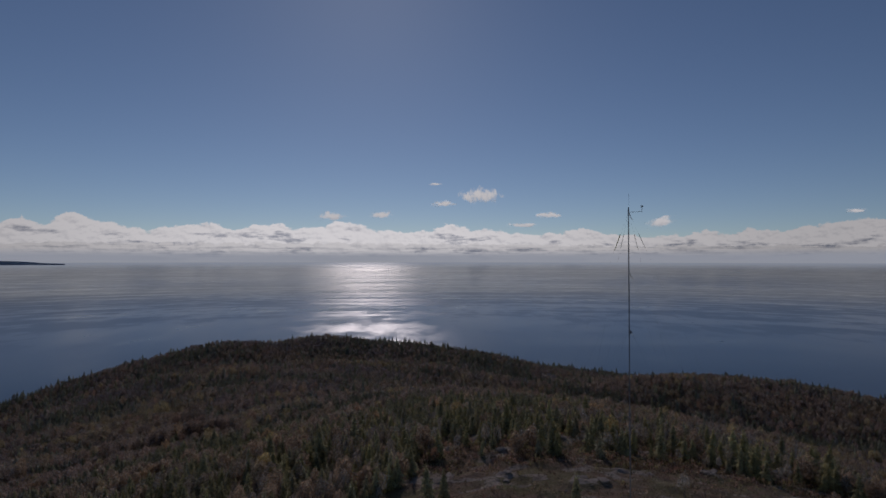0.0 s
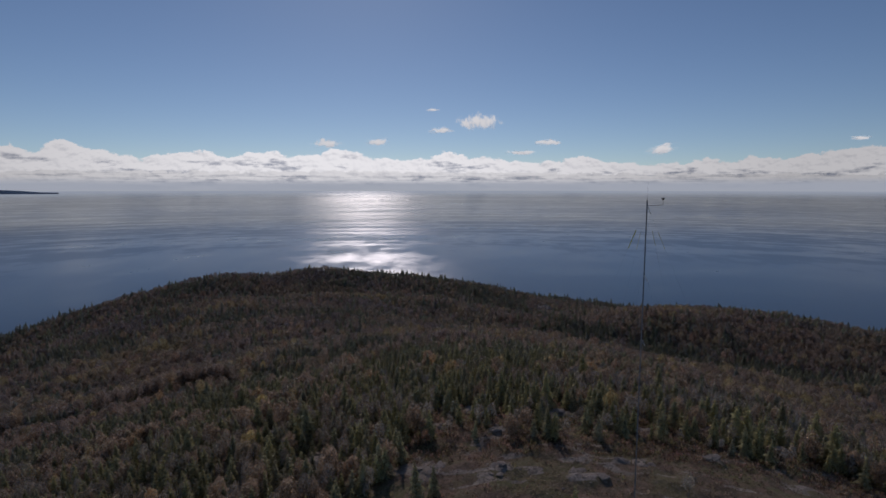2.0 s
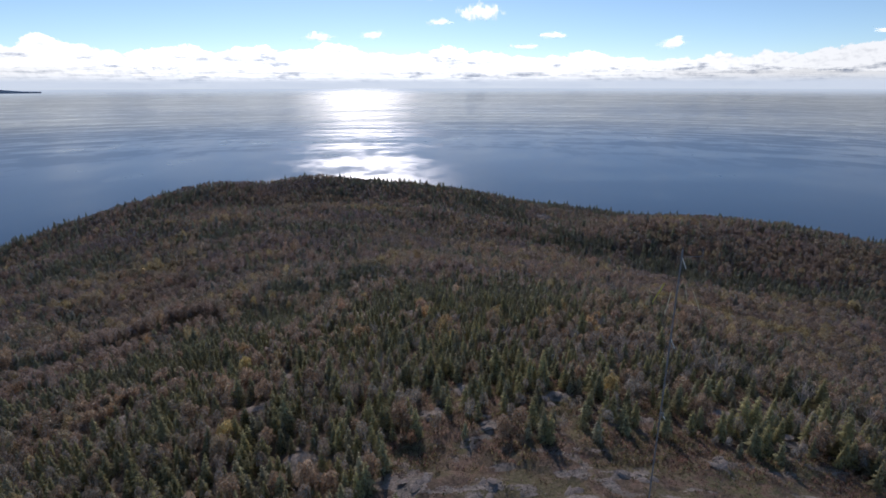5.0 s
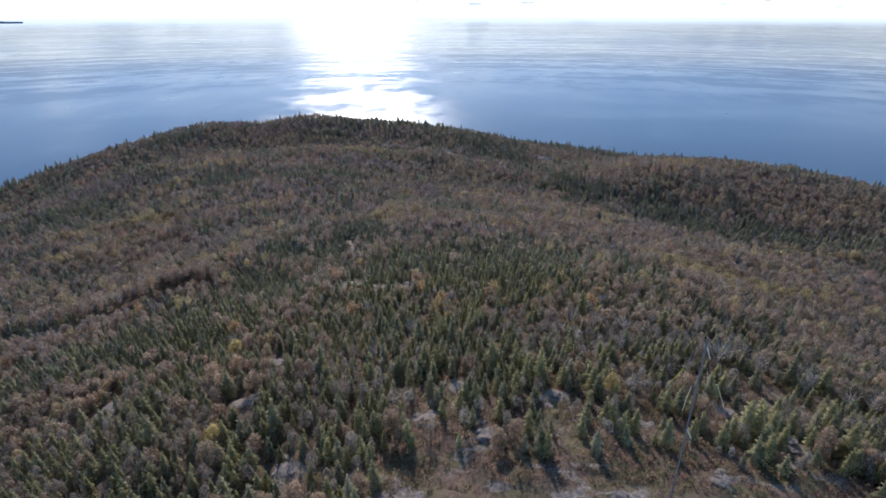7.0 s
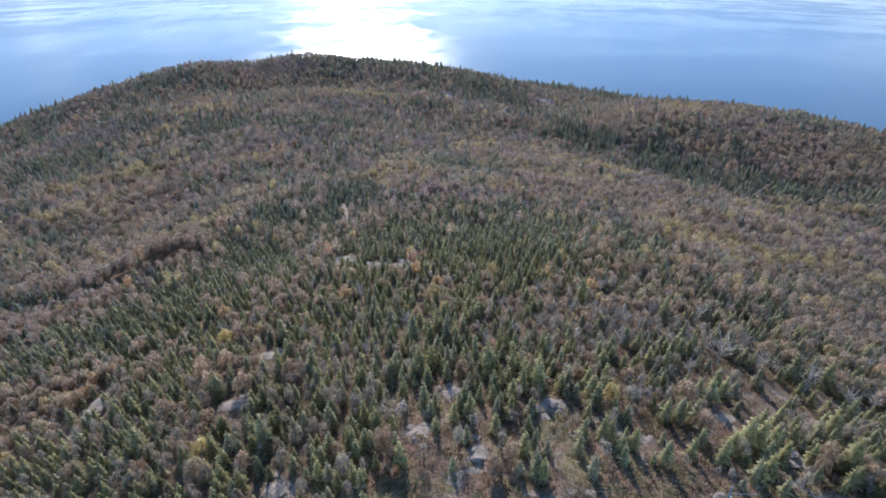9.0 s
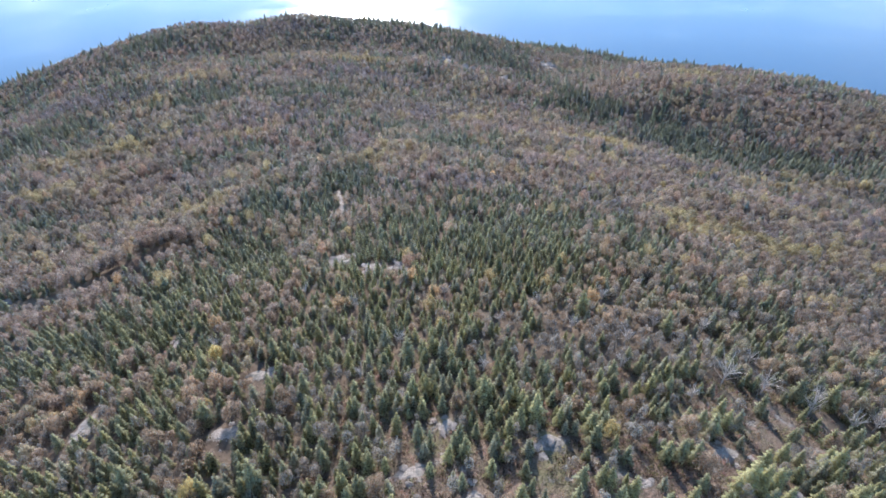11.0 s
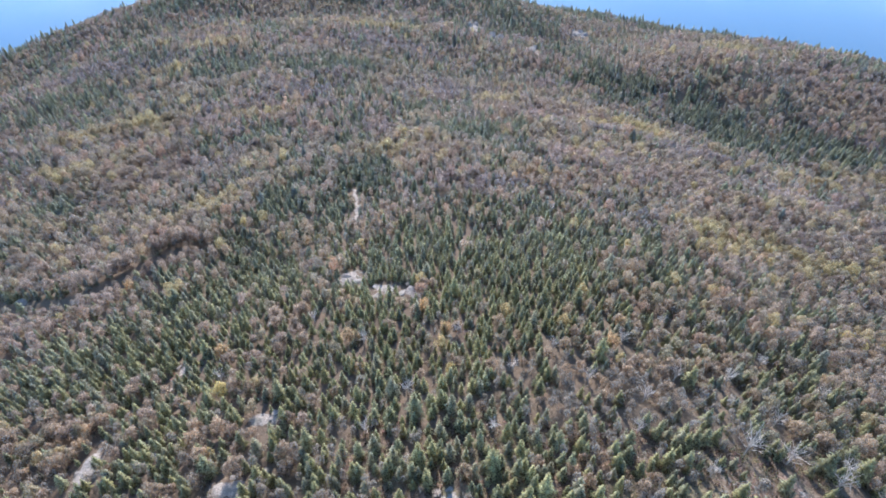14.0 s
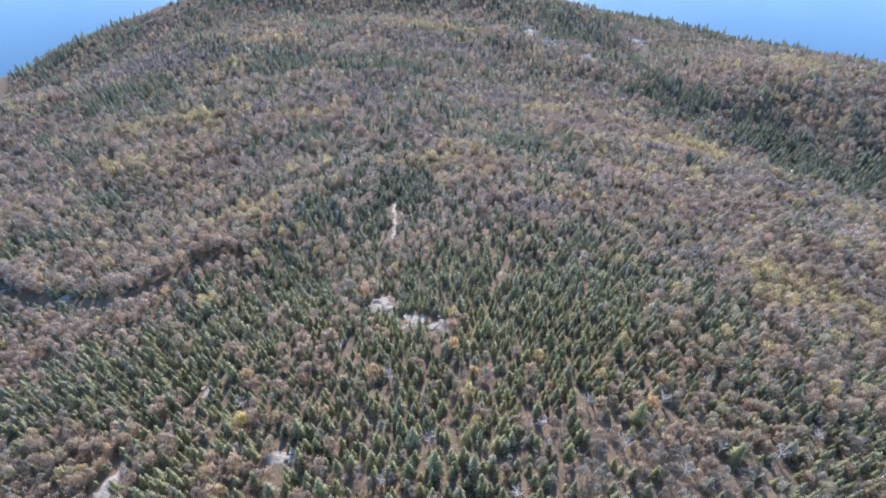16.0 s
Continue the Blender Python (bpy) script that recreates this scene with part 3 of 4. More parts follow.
def conifer_shape(seed, sprays, tiers, points, wood=True):
    """Spruce or fir: ragged whorls round a straight stem, with loose drooping sprays."""
    r = np.random.default_rng(seed)
    s = Shape()
    wide, bare, full = r.uniform(0.23, 0.34), r.uniform(0.0, 0.05), r.uniform(0.7, 0.95)
    if wood:
        s.add(*prism((0, 0, -0.06), (0, 0, 0.9), 0.018, 0.004, 3), 1, 1.0)
    inner = 0.72 if sprays > 30 else 0.9
    for k in range(tiers):
        z = bare + 0.04 + (0.80 - bare) * (k / tiers) ** 0.9
        tier(s, r, z, 1.5 * (0.9 - bare) / tiers + 0.06, inner * (wide * (1 - z) ** full + 0.012), points)
    big = (50 / max(sprays, 1)) ** 0.5
    for k in range(sprays):
        t = bare + (0.98 - bare) * ((k + r.random()) / sprays) ** 1.1
        a = k * 2.399 + r.uniform(-0.4, 0.4)
        out = (wide * (1 - t) ** full + 0.02) * r.uniform(0.6, 1.25)
        d, side = np.array([math.cos(a), math.sin(a), 0]), np.array([-math.sin(a), math.cos(a), 0])
        w = (0.026 + 0.2 * out) * big
        tilt = r.uniform(-0.55, 0.55)
        across = (side * math.cos(tilt) + np.array([0, 0, 1]) * math.sin(tilt)) * w
        base = np.array([0, 0, t + 0.06 * (1 - t) + 0.02])
        mid = d * out * 0.55 + np.array([0, 0, t + 0.03])
        tip = d * out + np.array([0, 0, t - 0.22 * out + 0.08 * t])
        s.add([base, mid + across, tip, mid - across], [(0, 1, 2), (0, 2, 3)], 0, np.array((0.88, 1.0, 1.08, 1.0)) * r.uniform(0.82, 1.2))
    return s.done(None, 0.45, 0.14)


def lobe(s, r, centre, size, sides, gain):
    """One uneven rounded mass of twigs or leaves, open below."""
    a = 2 * np.pi * (np.arange(sides) + r.uniform(-0.25, 0.25, sides)) / sides + r.uniform(0, 6)
    low = np.stack([np.cos(a), np.sin(a), np.full(sides, -0.5)], -1) * r.uniform(0.75, 1.1, (sides, 1))
    b = a + np.pi / sides
    high = np.stack([0.78 * np.cos(b), 0.78 * np.sin(b), np.full(sides, 0.45)], -1) * r.uniform(0.8, 1.2, (sides, 1))
    unit = np.concatenate([low, high, [[r.uniform(-0.2, 0.2), r.uniform(-0.2, 0.2), 1.0]]])
    f = []
    for i in range(sides):
        j = (i + 1) % sides
        f += [(i, j, sides + i), (j, sides + j, sides + i), (sides + i, sides + j, 2 * sides)]
    s.add(unit * size + centre, f, 0, gain * r.uniform(0.88, 1.12, len(unit)), unit * (1, 1, 0.9) + (0, 0, 0.35))


def leafy_shape(seed, lobes, loose, limbs, sides=5, fine=1.0, long=1.0, fill=1.0):
    """A round-headed tree: uneven leafy masses with loose clumps round them; fine and long turn the clumps into sprays of twigs."""
    r = np.random.default_rng(seed)
    s = Shape()
    if limbs:
        s.add(*prism((0, 0, -0.06), (0.02, 0.01, 0.6), 0.018, 0.009), 1, 1.6)
    heads = []
    for k in range(max(lobes, 1)):
        a = k * 2.4 + r.uniform(0, 1)
        if k == 0:
            c, size = np.array([0, 0, r.uniform(0.60, 0.68)]), np.array([0.22, 0.22, 0.38]) * (1.15 if lobes < 3 else 0.95)
        else:
            w = r.uniform(0.13, 0.19)
            c, size = np.array([0.19 * math.cos(a), 0.19 * math.sin(a), r.uniform(0.38, 0.66)]), np.array([w, w, w * r.uniform(1.4, 2.2)])
        heads.append((c, size))
        lobe(s, r, c, size * fill, sides if k == 0 else sides - 1, r.uniform(0.93, 1.07))
        if k < limbs:
            s.add(*prism((0.01, 0, r.uniform(0.15, 0.4)), c + (0, 0, 0.08), 0.011, 0.003), 1, 1.5)
    for k in range(loose):
        c, size = heads[k % len(heads)]
        d = r.normal(size=3) + (0, 0, 0.35)
        d /= np.linalg.norm(d)
        p = c + d * size * r.uniform(0.8, 1.2)
        u = r.normal(size=3) + d * (long - 1.0) + (0, 0, 0.6 * (long - 1.0))
        u /= np.linalg.norm(u)
        w = np.cross(u, r.normal(size=3))
        w /= np.linalg.norm(w) + 1e-9
        q = 0.048 * r.uniform(0.65, 1.3) * (60 / loose) ** 0.3
        s.add([p - u * q * long - w * q * 0.7 * fine, p + w * q * 1.15 * fine, p + u * q * 1.15 * long - w * q * 0.4 * fine], [(0, 1, 2)], 0, r.uniform(0.88, 1.14), np.tile(d + (0, 0, 0.4), (3, 1)))
    return s.done(0.40, 0.45, 0.10)


def bare_shape(seed, lobes, loose, limbs):
    """A leafless tree: a round fuzz of grey twigs on pale forking limbs."""
    return leafy_shape(seed, lobes, loose, limbs, 5, 0.22, 2.3, 0.8)


def shrub_shape(seed, blades):
    r = np.random.default_rng(seed)
    s = Shape()
    for k in range(blades):
        a, b = r.uniform(0, 6.28), r.uniform(0.1, 0.9)
        tip = np.array([math.cos(a) * b * 0.6, math.sin(a) * b * 0.6, r.uniform(0.35, 1.0) * (1.1 - 0.6 * b)])
        root = tip * (0.55, 0.55, 0) + (0, 0, -0.05)
        w = np.array([-math.sin(a), math.cos(a), r.uniform(-0.4, 0.4)]) * r.uniform(0.05, 0.12)
        m = root + (tip - root) * 0.55
        s.add([root + w * 0.6, tip, m - w], [(0, 1, 2)], 0, r.uniform(0.6, 1.3))
    return s.done(0.0, 0.8)


GREEN = np.array([(0.375, 0.36, 0.215), (0.40, 0.38, 0.22), (0.43, 0.40, 0.212), (0.405, 0.375, 0.25), (0.445, 0.41, 0.212)])
TAN = np.array([(0.405, 0.297, 0.21), (0.375, 0.277, 0.21), (0.435, 0.316, 0.215)])
RUST = np.array([(0.46, 0.285, 0.18), (0.43, 0.275, 0.19), (0.50, 0.335, 0.185)])
GOLD = np.array([(0.50, 0.385, 0.18), (0.53, 0.415, 0.18), (0.47, 0.36, 0.185)])
OLIVE = np.array([(0.33, 0.285, 0.195), (0.37, 0.32, 0.205), (0.31, 0.262, 0.20)])
GREY = np.array([(0.40, 0.35, 0.29), (0.44, 0.39, 0.33), (0.37, 0.315, 0.255), (0.39, 0.33, 0.27)])
# stands of one kind in the woods: x, y, reach across, reach along
SPRUCE_STANDS = [(134, 480, 30, 36), (180, 433, 36, 34), (197, 390, 34, 40), (250, 391, 42, 26), (290, 378, 34, 20)]
DARK_STANDS = [(106, 572, 24, 45), (60, 702, 48, 45), (-321, 700, 26, 26), (-275, 411, 34, 26), (-252, 498, 26, 20), (-50, 196, 13, 11), (-32, 187, 8, 6), (-156, 231, 18, 12),
               (-112, 159, 24, 5), (-177, 445, 28, 24), (-28, 226, 9, 12), (-89, 455, 24, 24), (129, 191, 10, 5), (-74, 124, 11, 8)]
MIXED_STANDS = [(-18, 318, 36, 50), (29, 274, 26, 50), (-98, 309, 34, 22), (32, 172, 18, 14), (-7, 165, 11, 8), (-53, 138, 26, 18), (21, 143, 20, 14), (-14, 133, 14, 9),
                (-59, 123, 16, 10), (16, 104, 18, 9), (-38, 212, 14, 14)]
GOLD_STANDS = [(-209, 515, 28, 12), (-86, 612, 46, 18), (-101, 329, 22, 8), (-81, 210, 13, 8), (-186, 275, 18, 9), (-255, 414, 8, 8), (-53, 189, 5, 5), (-25, 254, 10, 12),
               (116, 360, 17, 30), (268, 600, 24, 26), (108, 151, 6, 5), (104, 198, 14, 7), (125, 191, 16, 6), (28, 381, 12, 12), (-221, 452, 18, 16), (-184, 334, 35, 13),
               (257, 344, 30, 6), (182, 315, 27, 9)]
TAN_STANDS = [(-133, 257, 30, 16), (-105, 190, 34, 12), (93, 264, 24, 38), (111, 228, 26, 26), (70, 367, 32, 45), (325, 455, 70, 40), (167, 554, 46, 36), (-8, 247, 15, 18),
              (155, 221, 46, 32), (-72, 172, 11, 7), (-63, 108, 9, 8)]
GREY_STANDS = [(-264, 483, 74, 26), (-190, 757, 86, 20), (-9, 401, 20, 22), (-65, 535, 56, 30), (58, 194, 9, 8), (19, 209, 13, 9), (-108, 259, 22, 9), (-92, 367, 22, 18),
               (32, 113, 14, 7), (-5, 97, 6, 7)]


# ---- where each tree stands ----
def stand(x, y, rows, edge=0.5):
    """How far each place lies inside the nearest of these stands, with uneven borders."""
    best = np.zeros(np.shape(x))
    fray = np.maximum(0.3, 1 + edge * 2 * (vnoise(x, y, 8, 61) - 0.5) + edge * 2 * (vnoise(x, y, 24, 62) - 0.5))
    for cx, cy, rx, ry in rows:
        best = np.maximum(best, np.exp(-(((x - cx) / rx) ** 2 + ((y - cy) / ry) ** 2) * fray * fray * 0.9))
    return best


def scatter():
    r = np.random.default_rng(11)
    gap = 1.62
    gx, gy = np.meshgrid(np.arange(-640, 620, gap), np.arange(-120, 960, gap))
    x = gx.ravel() + r.uniform(-0.5, 0.5, gx.size) * gap * 1.1
    y = gy.ravel() + r.uniform(-0.5, 0.5, gx.size) * gap * 1.1
    # the headland ahead, a margin round it, and thinner woods behind the summit
    keep = (np.abs(x - 5) < 62 + 0.86 * np.maximum(y, 0)) & ((y > 30) | (r.random(x.size) < 0.25))
    x, y = x[keep], y[keep]
    keep = coast(x, y) < 1.03
    x, y = x[keep], y[keep]
    far = np.hypot(x - 10, y - 60)
    density = 1.05 - 0.36 * step(95, 150, far) - 0.45 * step(200, 310, far) - 0.02 * step(500, 700, far)
    density *= 1 - 0.985 * clearing(x, y)
    density *= 1 - 0.48 * step(101, 82, y) * step(-8, 4, x) * step(64, 50, x)
    density *= (1 - 0.98 * step(0.1, 0.35, rockiness(x, y))) * (1 - 0.9 * step(0.15, 0.45, rockiness(x, y + 2.2)) * step(60, 90, y)) * (1 - 0.92 * step(0.12, 0.4, np.maximum(rockiness(x, y + 9), rockiness(x, y + 18))) * step(480, 520, y))
    density *= step(0.9, 1.6, to_line(x, y, TRACK)) * step(1.5, 2.6, to_line(x, y, LEDGE)) * (1 + 0.6 * np.exp(-(to_line(x, y - 5, LEDGE) / 3.5) ** 2))
    for ax, ay, h in SNAGS:
        density *= step(0.5, 1.0, np.hypot(x - ax, (y - ay + 0.4 * h) * 0.6) / (0.6 * h))
    density *= (0.78 + 0.35 * vnoise(x, y, 13, 41)) * (1 + 0.55 * stand(x, y, SPRUCE_STANDS))
    keep = r.random(x.size) < density
    x, y, far = x[keep], y[keep], far[keep]
    n = x.size
    # what grows where
    n1, n2, n3 = vnoise(x, y, 34, 42), vnoise(x, y, 15, 43), vnoise(x, y, 60, 44)
    heart = np.exp(-((x - 8) / 58) ** 2 - ((y - 125) / 62) ** 2) + 0.75 * np.exp(-((x + 55) / 42) ** 2 - ((y - 138) / 36) ** 2)
    heart = np.clip(heart, 0, 1) * (1 - 0.85 * step(112, 96, y) * step(-2, -16, x))
    dark, dim, mixed, gold, tan, grey = (stand(x, y, rows) for rows in (SPRUCE_STANDS, DARK_STANDS, MIXED_STANDS, GOLD_STANDS, TAN_STANDS, GREY_STANDS))
    dark = np.maximum(step(0.25, 0.6, dark), 0.5 * dim)
    green = 0.43 + 0.1 * step(160, 100, far) * step(50, 30, x) + 0.36 * heart + 0.6 * (n1 - 0.5) + 0.55 * (n2 - 0.5)
    green += 1.3 * dark + 0.28 * mixed - 0.7 * gold - 0.5 * tan - 0.4 * grey - 0.3 * np.exp(-(to_line(x, y - 7, LEDGE) / 4) ** 2)
    rim = step(0.84, 0.96, coast(x, y))
    green += 0.5 * np.exp(-((x + 20) / 120) ** 2 - ((y - 800) / 60) ** 2) + 0.35 * rim
    is_green = r.random(n) < np.clip(green, 0.05, 0.95)
    bare = 0.40 + 0.6 * (n3 - 0.5) + 0.5 * (n2 - 0.5) + 0.1 * heart - 0.5 * gold - 0.3 * tan + 0.6 * grey
    bare += 0.3 * step(112, 96, y) * step(-2, -16, x) + 0.4 * np.exp(-((x - 25) / 45) ** 2 - ((y - 90) / 22) ** 2)
    is_bare = ~is_green & (r.random(n) < np.clip(bare, 0.08, 0.9))
    kind = np.where(is_green, 0, np.where(is_bare, 2, 1))
    col = np.zeros((n, 3))
    pick = r.integers(0, 60, n)
    col[:] = TAN[pick % 3]
    hue = r.random(n)
    hot = 0.5 + 0.9 * (vnoise(x, y, 26, 45) - 0.5)
    calm = 1 - 0.65 * step(190, 110, far)
    rusty = 0.22 * hot * calm + 0.3 * np.exp(-(to_line(x, y - 8, LEDGE) / 5) ** 2)
    sel = hue < rusty
    col[sel] = RUST[pick[sel] % 3]
    golden = 0.13 * calm + 0.6 * gold
    sel = (hue >= rusty) & (hue < rusty + golden)
    col[sel] = GOLD[pick[sel] % 3]
    sel = hue > 0.78
    col[sel] = OLIVE[pick[sel] % 3]
    showy = (kind == 1) & (hue < rusty + golden) & (pick % 5 == 0)
    col[kind == 0] = GREEN[pick % 5][kind == 0]
    col[kind == 2] = GREY[pick % 4][kind == 2]
    col[kind == 0] *= (1 - 0.18 * dark[:, None])[kind == 0]
    tall = np.where(kind == 0, r.uniform(2.1, 4.4, n), np.where(kind == 1, r.uniform(2.3, 5.1, n), r.uniform(1.9, 4.4, n)))
    tall *= 0.95 + np.where(kind == 0, 0.7, 0.62) * step(110, 300, far) + 0.3 * (n1 - 0.5)
    tall *= np.where(showy, 1.22, 1.0)
    summit = np.exp(-((x - 28) / 34) ** 2 - ((y - 100) / 28) ** 2)
    tall *= np.where(kind == 0, 1 + 0.25 * summit + 0.22 * rim * r.random(n), 1.0 - 0.2 * rim)
    tall *= np.where((kind == 0) & (r.random(n) < 0.05 + 0.06 * step(350, 550, far)), 1.45 + 0.25 * step(350, 550, far), 1.0)
    tall *= np.where(kind == 0, 1 + 0.2 * dark, 1.0 + 0.3 * np.exp(-(to_line(x, y - 5, LEDGE) / 3.0) ** 2))
    for ax, ay, which in ACCENTS:
        k = int(np.argmin(np.hypot(x - ax, y - ay)))
        kind[k], col[k], tall[k] = 1, (RUST[2], GOLD[2], GOLD[1])[which], 4.4
    # farther woods take on the colour of their patch
    warm, dull = step(0.35, 0.7, vnoise(x, y, 24, 46))[:, None], step(0.35, 0.65, vnoise(x, y, 42, 47))[:, None]
    patch = np.array((0.34, 0.265, 0.222)) * (1 - warm) + TAN[1] * warm
    patch = patch * (1 - 0.6 * dull) + OLIVE[0] * 0.6 * dull
    bright = 0.6 * step(0.55, 0.75, vnoise(x, y, 13, 48))[:, None]
    patch = patch * (1 - bright) + np.where(vnoise(x, y, 55, 49)[:, None] > 0.4, (0.44, 0.345, 0.18), (0.43, 0.28, 0.18)) * bright
    for share, tone in ((grey, (0.325, 0.27, 0.245)), (tan, (0.40, 0.302, 0.205)), (gold, (0.46, 0.37, 0.17))):
        share = 0.68 * step(0.2, 0.8, share)[:, None]
        patch = patch * (1 - share) + np.array(tone) * share
    blend = (0.3 + 0.42 * step(110, 280, far))[:, None] * ((kind != 0) * np.where(showy, 0.3, 1.0))[:, None]
    col = col * (1 - blend) + patch * blend
    col *= r.uniform(0.92, 1.08, (n, 1))
    # farther trees tinted darker and bluer; the blue stands in for haze
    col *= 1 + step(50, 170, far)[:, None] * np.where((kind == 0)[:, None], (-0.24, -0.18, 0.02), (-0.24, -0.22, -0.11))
    for ax, ay, which in ACCENTS:
        k = int(np.argmin(np.hypot(x - ax, y - ay)))
        col[k] = (RUST[2], GOLD[2], GOLD[1])[which]
    return x, y, land(x, y), kind, col, tall, far, r.uniform(0, 6.28, n)


def stamp(shapes, x, y, z, tall, col, turn, wide=1.0, wood=(0.13, 0.115, 0.10)):
    """Joins one copy of a shape for each place; the shapes take turns."""
    V, F, I, C, N, base = [], [], [], [], [], 0
    for k, (v, f, idx, gain, nrm) in enumerate(shapes):
        s = slice(k, None, len(shapes))
        m = len(x[s])
        if not m:
            continue
        c, sn = np.cos(turn[s])[:, None], np.sin(turn[s])[:, None]
        h = tall[s][:, None]
        px = (v[:, 0] * c - v[:, 1] * sn) * h * wide + x[s][:, None]
        py = (v[:, 0] * sn + v[:, 1] * c) * h * wide + y[s][:, None]
        pz = v[:, 2] * h + z[s][:, None]
        V.append(np.stack([px, py, pz], -1).reshape(-1, 3))
        N.append(np.stack([nrm[:, 0] * c - nrm[:, 1] * sn, nrm[:, 0] * sn + nrm[:, 1] * c, nrm[:, 2] + 0 * c], -1).reshape(-1, 3))
        F.append((f[None] + (np.arange(m) * len(v))[:, None, None] + base).reshape(-1, 3))
        I.append(np.tile(idx, m))
        woody = np.zeros(len(v), bool)
        woody[np.unique(f[idx == 1])] = True
        t = col[s][:, None, :] * gain[None, :, None]
        t[:, woody] = np.array(wood) * gain[None, woody, None]
        C.append(t.reshape(-1, 3))
        base += m * len(v)
    return np.concatenate(V), np.concatenate(F), np.concatenate(I), np.concatenate(C), np.concatenate(N)


def woods(name, label, category, layers, mats):
    V, F, I, C, N, base = [], [], [], [], [], 0
    for shapes, args in layers:
        if not len(args[0]):
            continue
        v, f, i, c, nrm = stamp(shapes, *args)
        V.append(v), F.append(f + base), I.append(i), C.append(c), N.append(nrm)
        base += len(v)
    me = tri_mesh(name, np.concatenate(V), np.concatenate(F), mats, np.concatenate(I), np.concatenate(C), True, np.concatenate(N))
    tagged(new(name, me), label, category, kind="stuff")


X, Y, Z, KIND, COL, TALL, FAR, SPIN = scatter()
NEAR, MID = 96.0, 230.0
CONIFERS = [[conifer_shape(100 + i, 46, 4, 4) for i in range(9)], [conifer_shape(200 + i, 8, 4, 3) for i in range(8)], [conifer_shape(300 + i, 0, 3, 3, False) for i in range(8)]]
LEAFY = [[leafy_shape(400 + i, 5, 56, 3) for i in range(8)], [leafy_shape(500 + i, 2, 16, 0) for i in range(10)], [leafy_shape(600 + i, 2, 1, 0, 4) for i in range(12)]]
BARE = [[bare_shape(700 + i, 2, 66, 5) for i in range(8)], [bare_shape(800 + i, 2, 20, 1) for i in range(10)], [leafy_shape(900 + i, 2, 1, 0, 4, 0.6, 1.5) for i in range(12)]]
KINDS = [("conifer_forest", "dense dark green spruce and fir on the hillside", "conifer forest", CONIFERS, [NEEDLES, BARK]),
         ("autumn_woods", "tan, gold and rust autumn birches on the hillside", "autumn woods", LEAFY, [LEAVES, BARK]),
         ("bare_woods", "grey leafless trees and brush between the spruces", "bare trees", BARE, [TWIGS, BARK])]

# the trees round the summit clearing are single things
SINGLE = np.zeros(len(X), bool)
for k, most in ((0, 300), (1, 110), (2, 110)):
    ids = np.nonzero((KIND == k) & (Y > 40))[0]
    ids = ids[np.argsort(np.hypot(X[ids] - 20, Y[ids] - 76))][:most]
    SINGLE[ids] = True

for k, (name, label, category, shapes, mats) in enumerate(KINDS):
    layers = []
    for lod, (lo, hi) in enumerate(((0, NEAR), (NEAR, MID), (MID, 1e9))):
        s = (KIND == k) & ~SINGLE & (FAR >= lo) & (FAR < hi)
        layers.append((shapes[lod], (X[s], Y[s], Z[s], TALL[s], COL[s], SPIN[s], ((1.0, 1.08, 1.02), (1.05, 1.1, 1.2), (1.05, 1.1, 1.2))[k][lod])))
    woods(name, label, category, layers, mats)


def tree_model(name, shape, tint, mats, crown_name):
    """One tree with its trunk and crown as parts, a metre high."""
    v, f, idx, gain, nrm = shape
    root = new(name)
    for want, part_name, m in ((1, "trunk", mats[1]), (0, crown_name, mats[0])):
        sel = f[idx == want]
        if not len(sel):
            continue
        used, inv = np.unique(sel, return_inverse=True)
        col = np.array(tint if want == 0 else (0.13, 0.115, 0.10)) * gain[used][:, None]
        ob = new(part_name, tri_mesh(part_name, v[used], inv.reshape(-1, 3), [m], None, col, True, nrm[used]))
        ob.parent = root
    return root


def plant_single():
    names = [("spruce_tree", "crown"), ("birch_tree", "crown"), ("bare_tree", "crown")]
    labels = [["dark green spruce on the summit heath", "ragged green spruce beside bare rock", "grey-green fir among brush", "dark spruce with drooping sprays", "pale green young spruce"],
              ["tan autumn birch with thin leaves", "rust-coloured autumn birch among spruces", "golden autumn birch among spruces"],
              ["grey leafless birch in brush", "pale leafless shrub with thin twigs", "dark leafless shrub in heath"]]
    palettes = [GREEN, np.array([TAN[0], RUST[0], GOLD[0]]), GREY[:3]]
    for k in range(3):
        ids = np.nonzero(SINGLE & (KIND == k))[0]
        models = {}
        for i in ids:
            hue = int(np.argmin(((palettes[k] - COL[i]) ** 2).sum(1)))
            form = int(i % len(KINDS[k][3][0]))
            m = pose(X[i], Y[i], Z[i], 2.5 * math.sin(i), 2.5 * math.cos(i * 1.7), math.degrees(SPIN[i])) @ Matrix.Diagonal((TALL[i], TALL[i], TALL[i], 1))
            if (form, hue) not in models:
                t = tree_model(names[k][0], KINDS[k][3][0][form], palettes[k][hue], KINDS[k][4], names[k][1])
                tagged(t, labels[k][hue], "tree", "trees round the summit clearing")
                t.matrix_world = m
                models[form, hue] = t
            else:
                src = models[form, hue]
                c = copy_thing(src, Matrix.Identity(4))
                c.matrix_basis = m


plant_single()


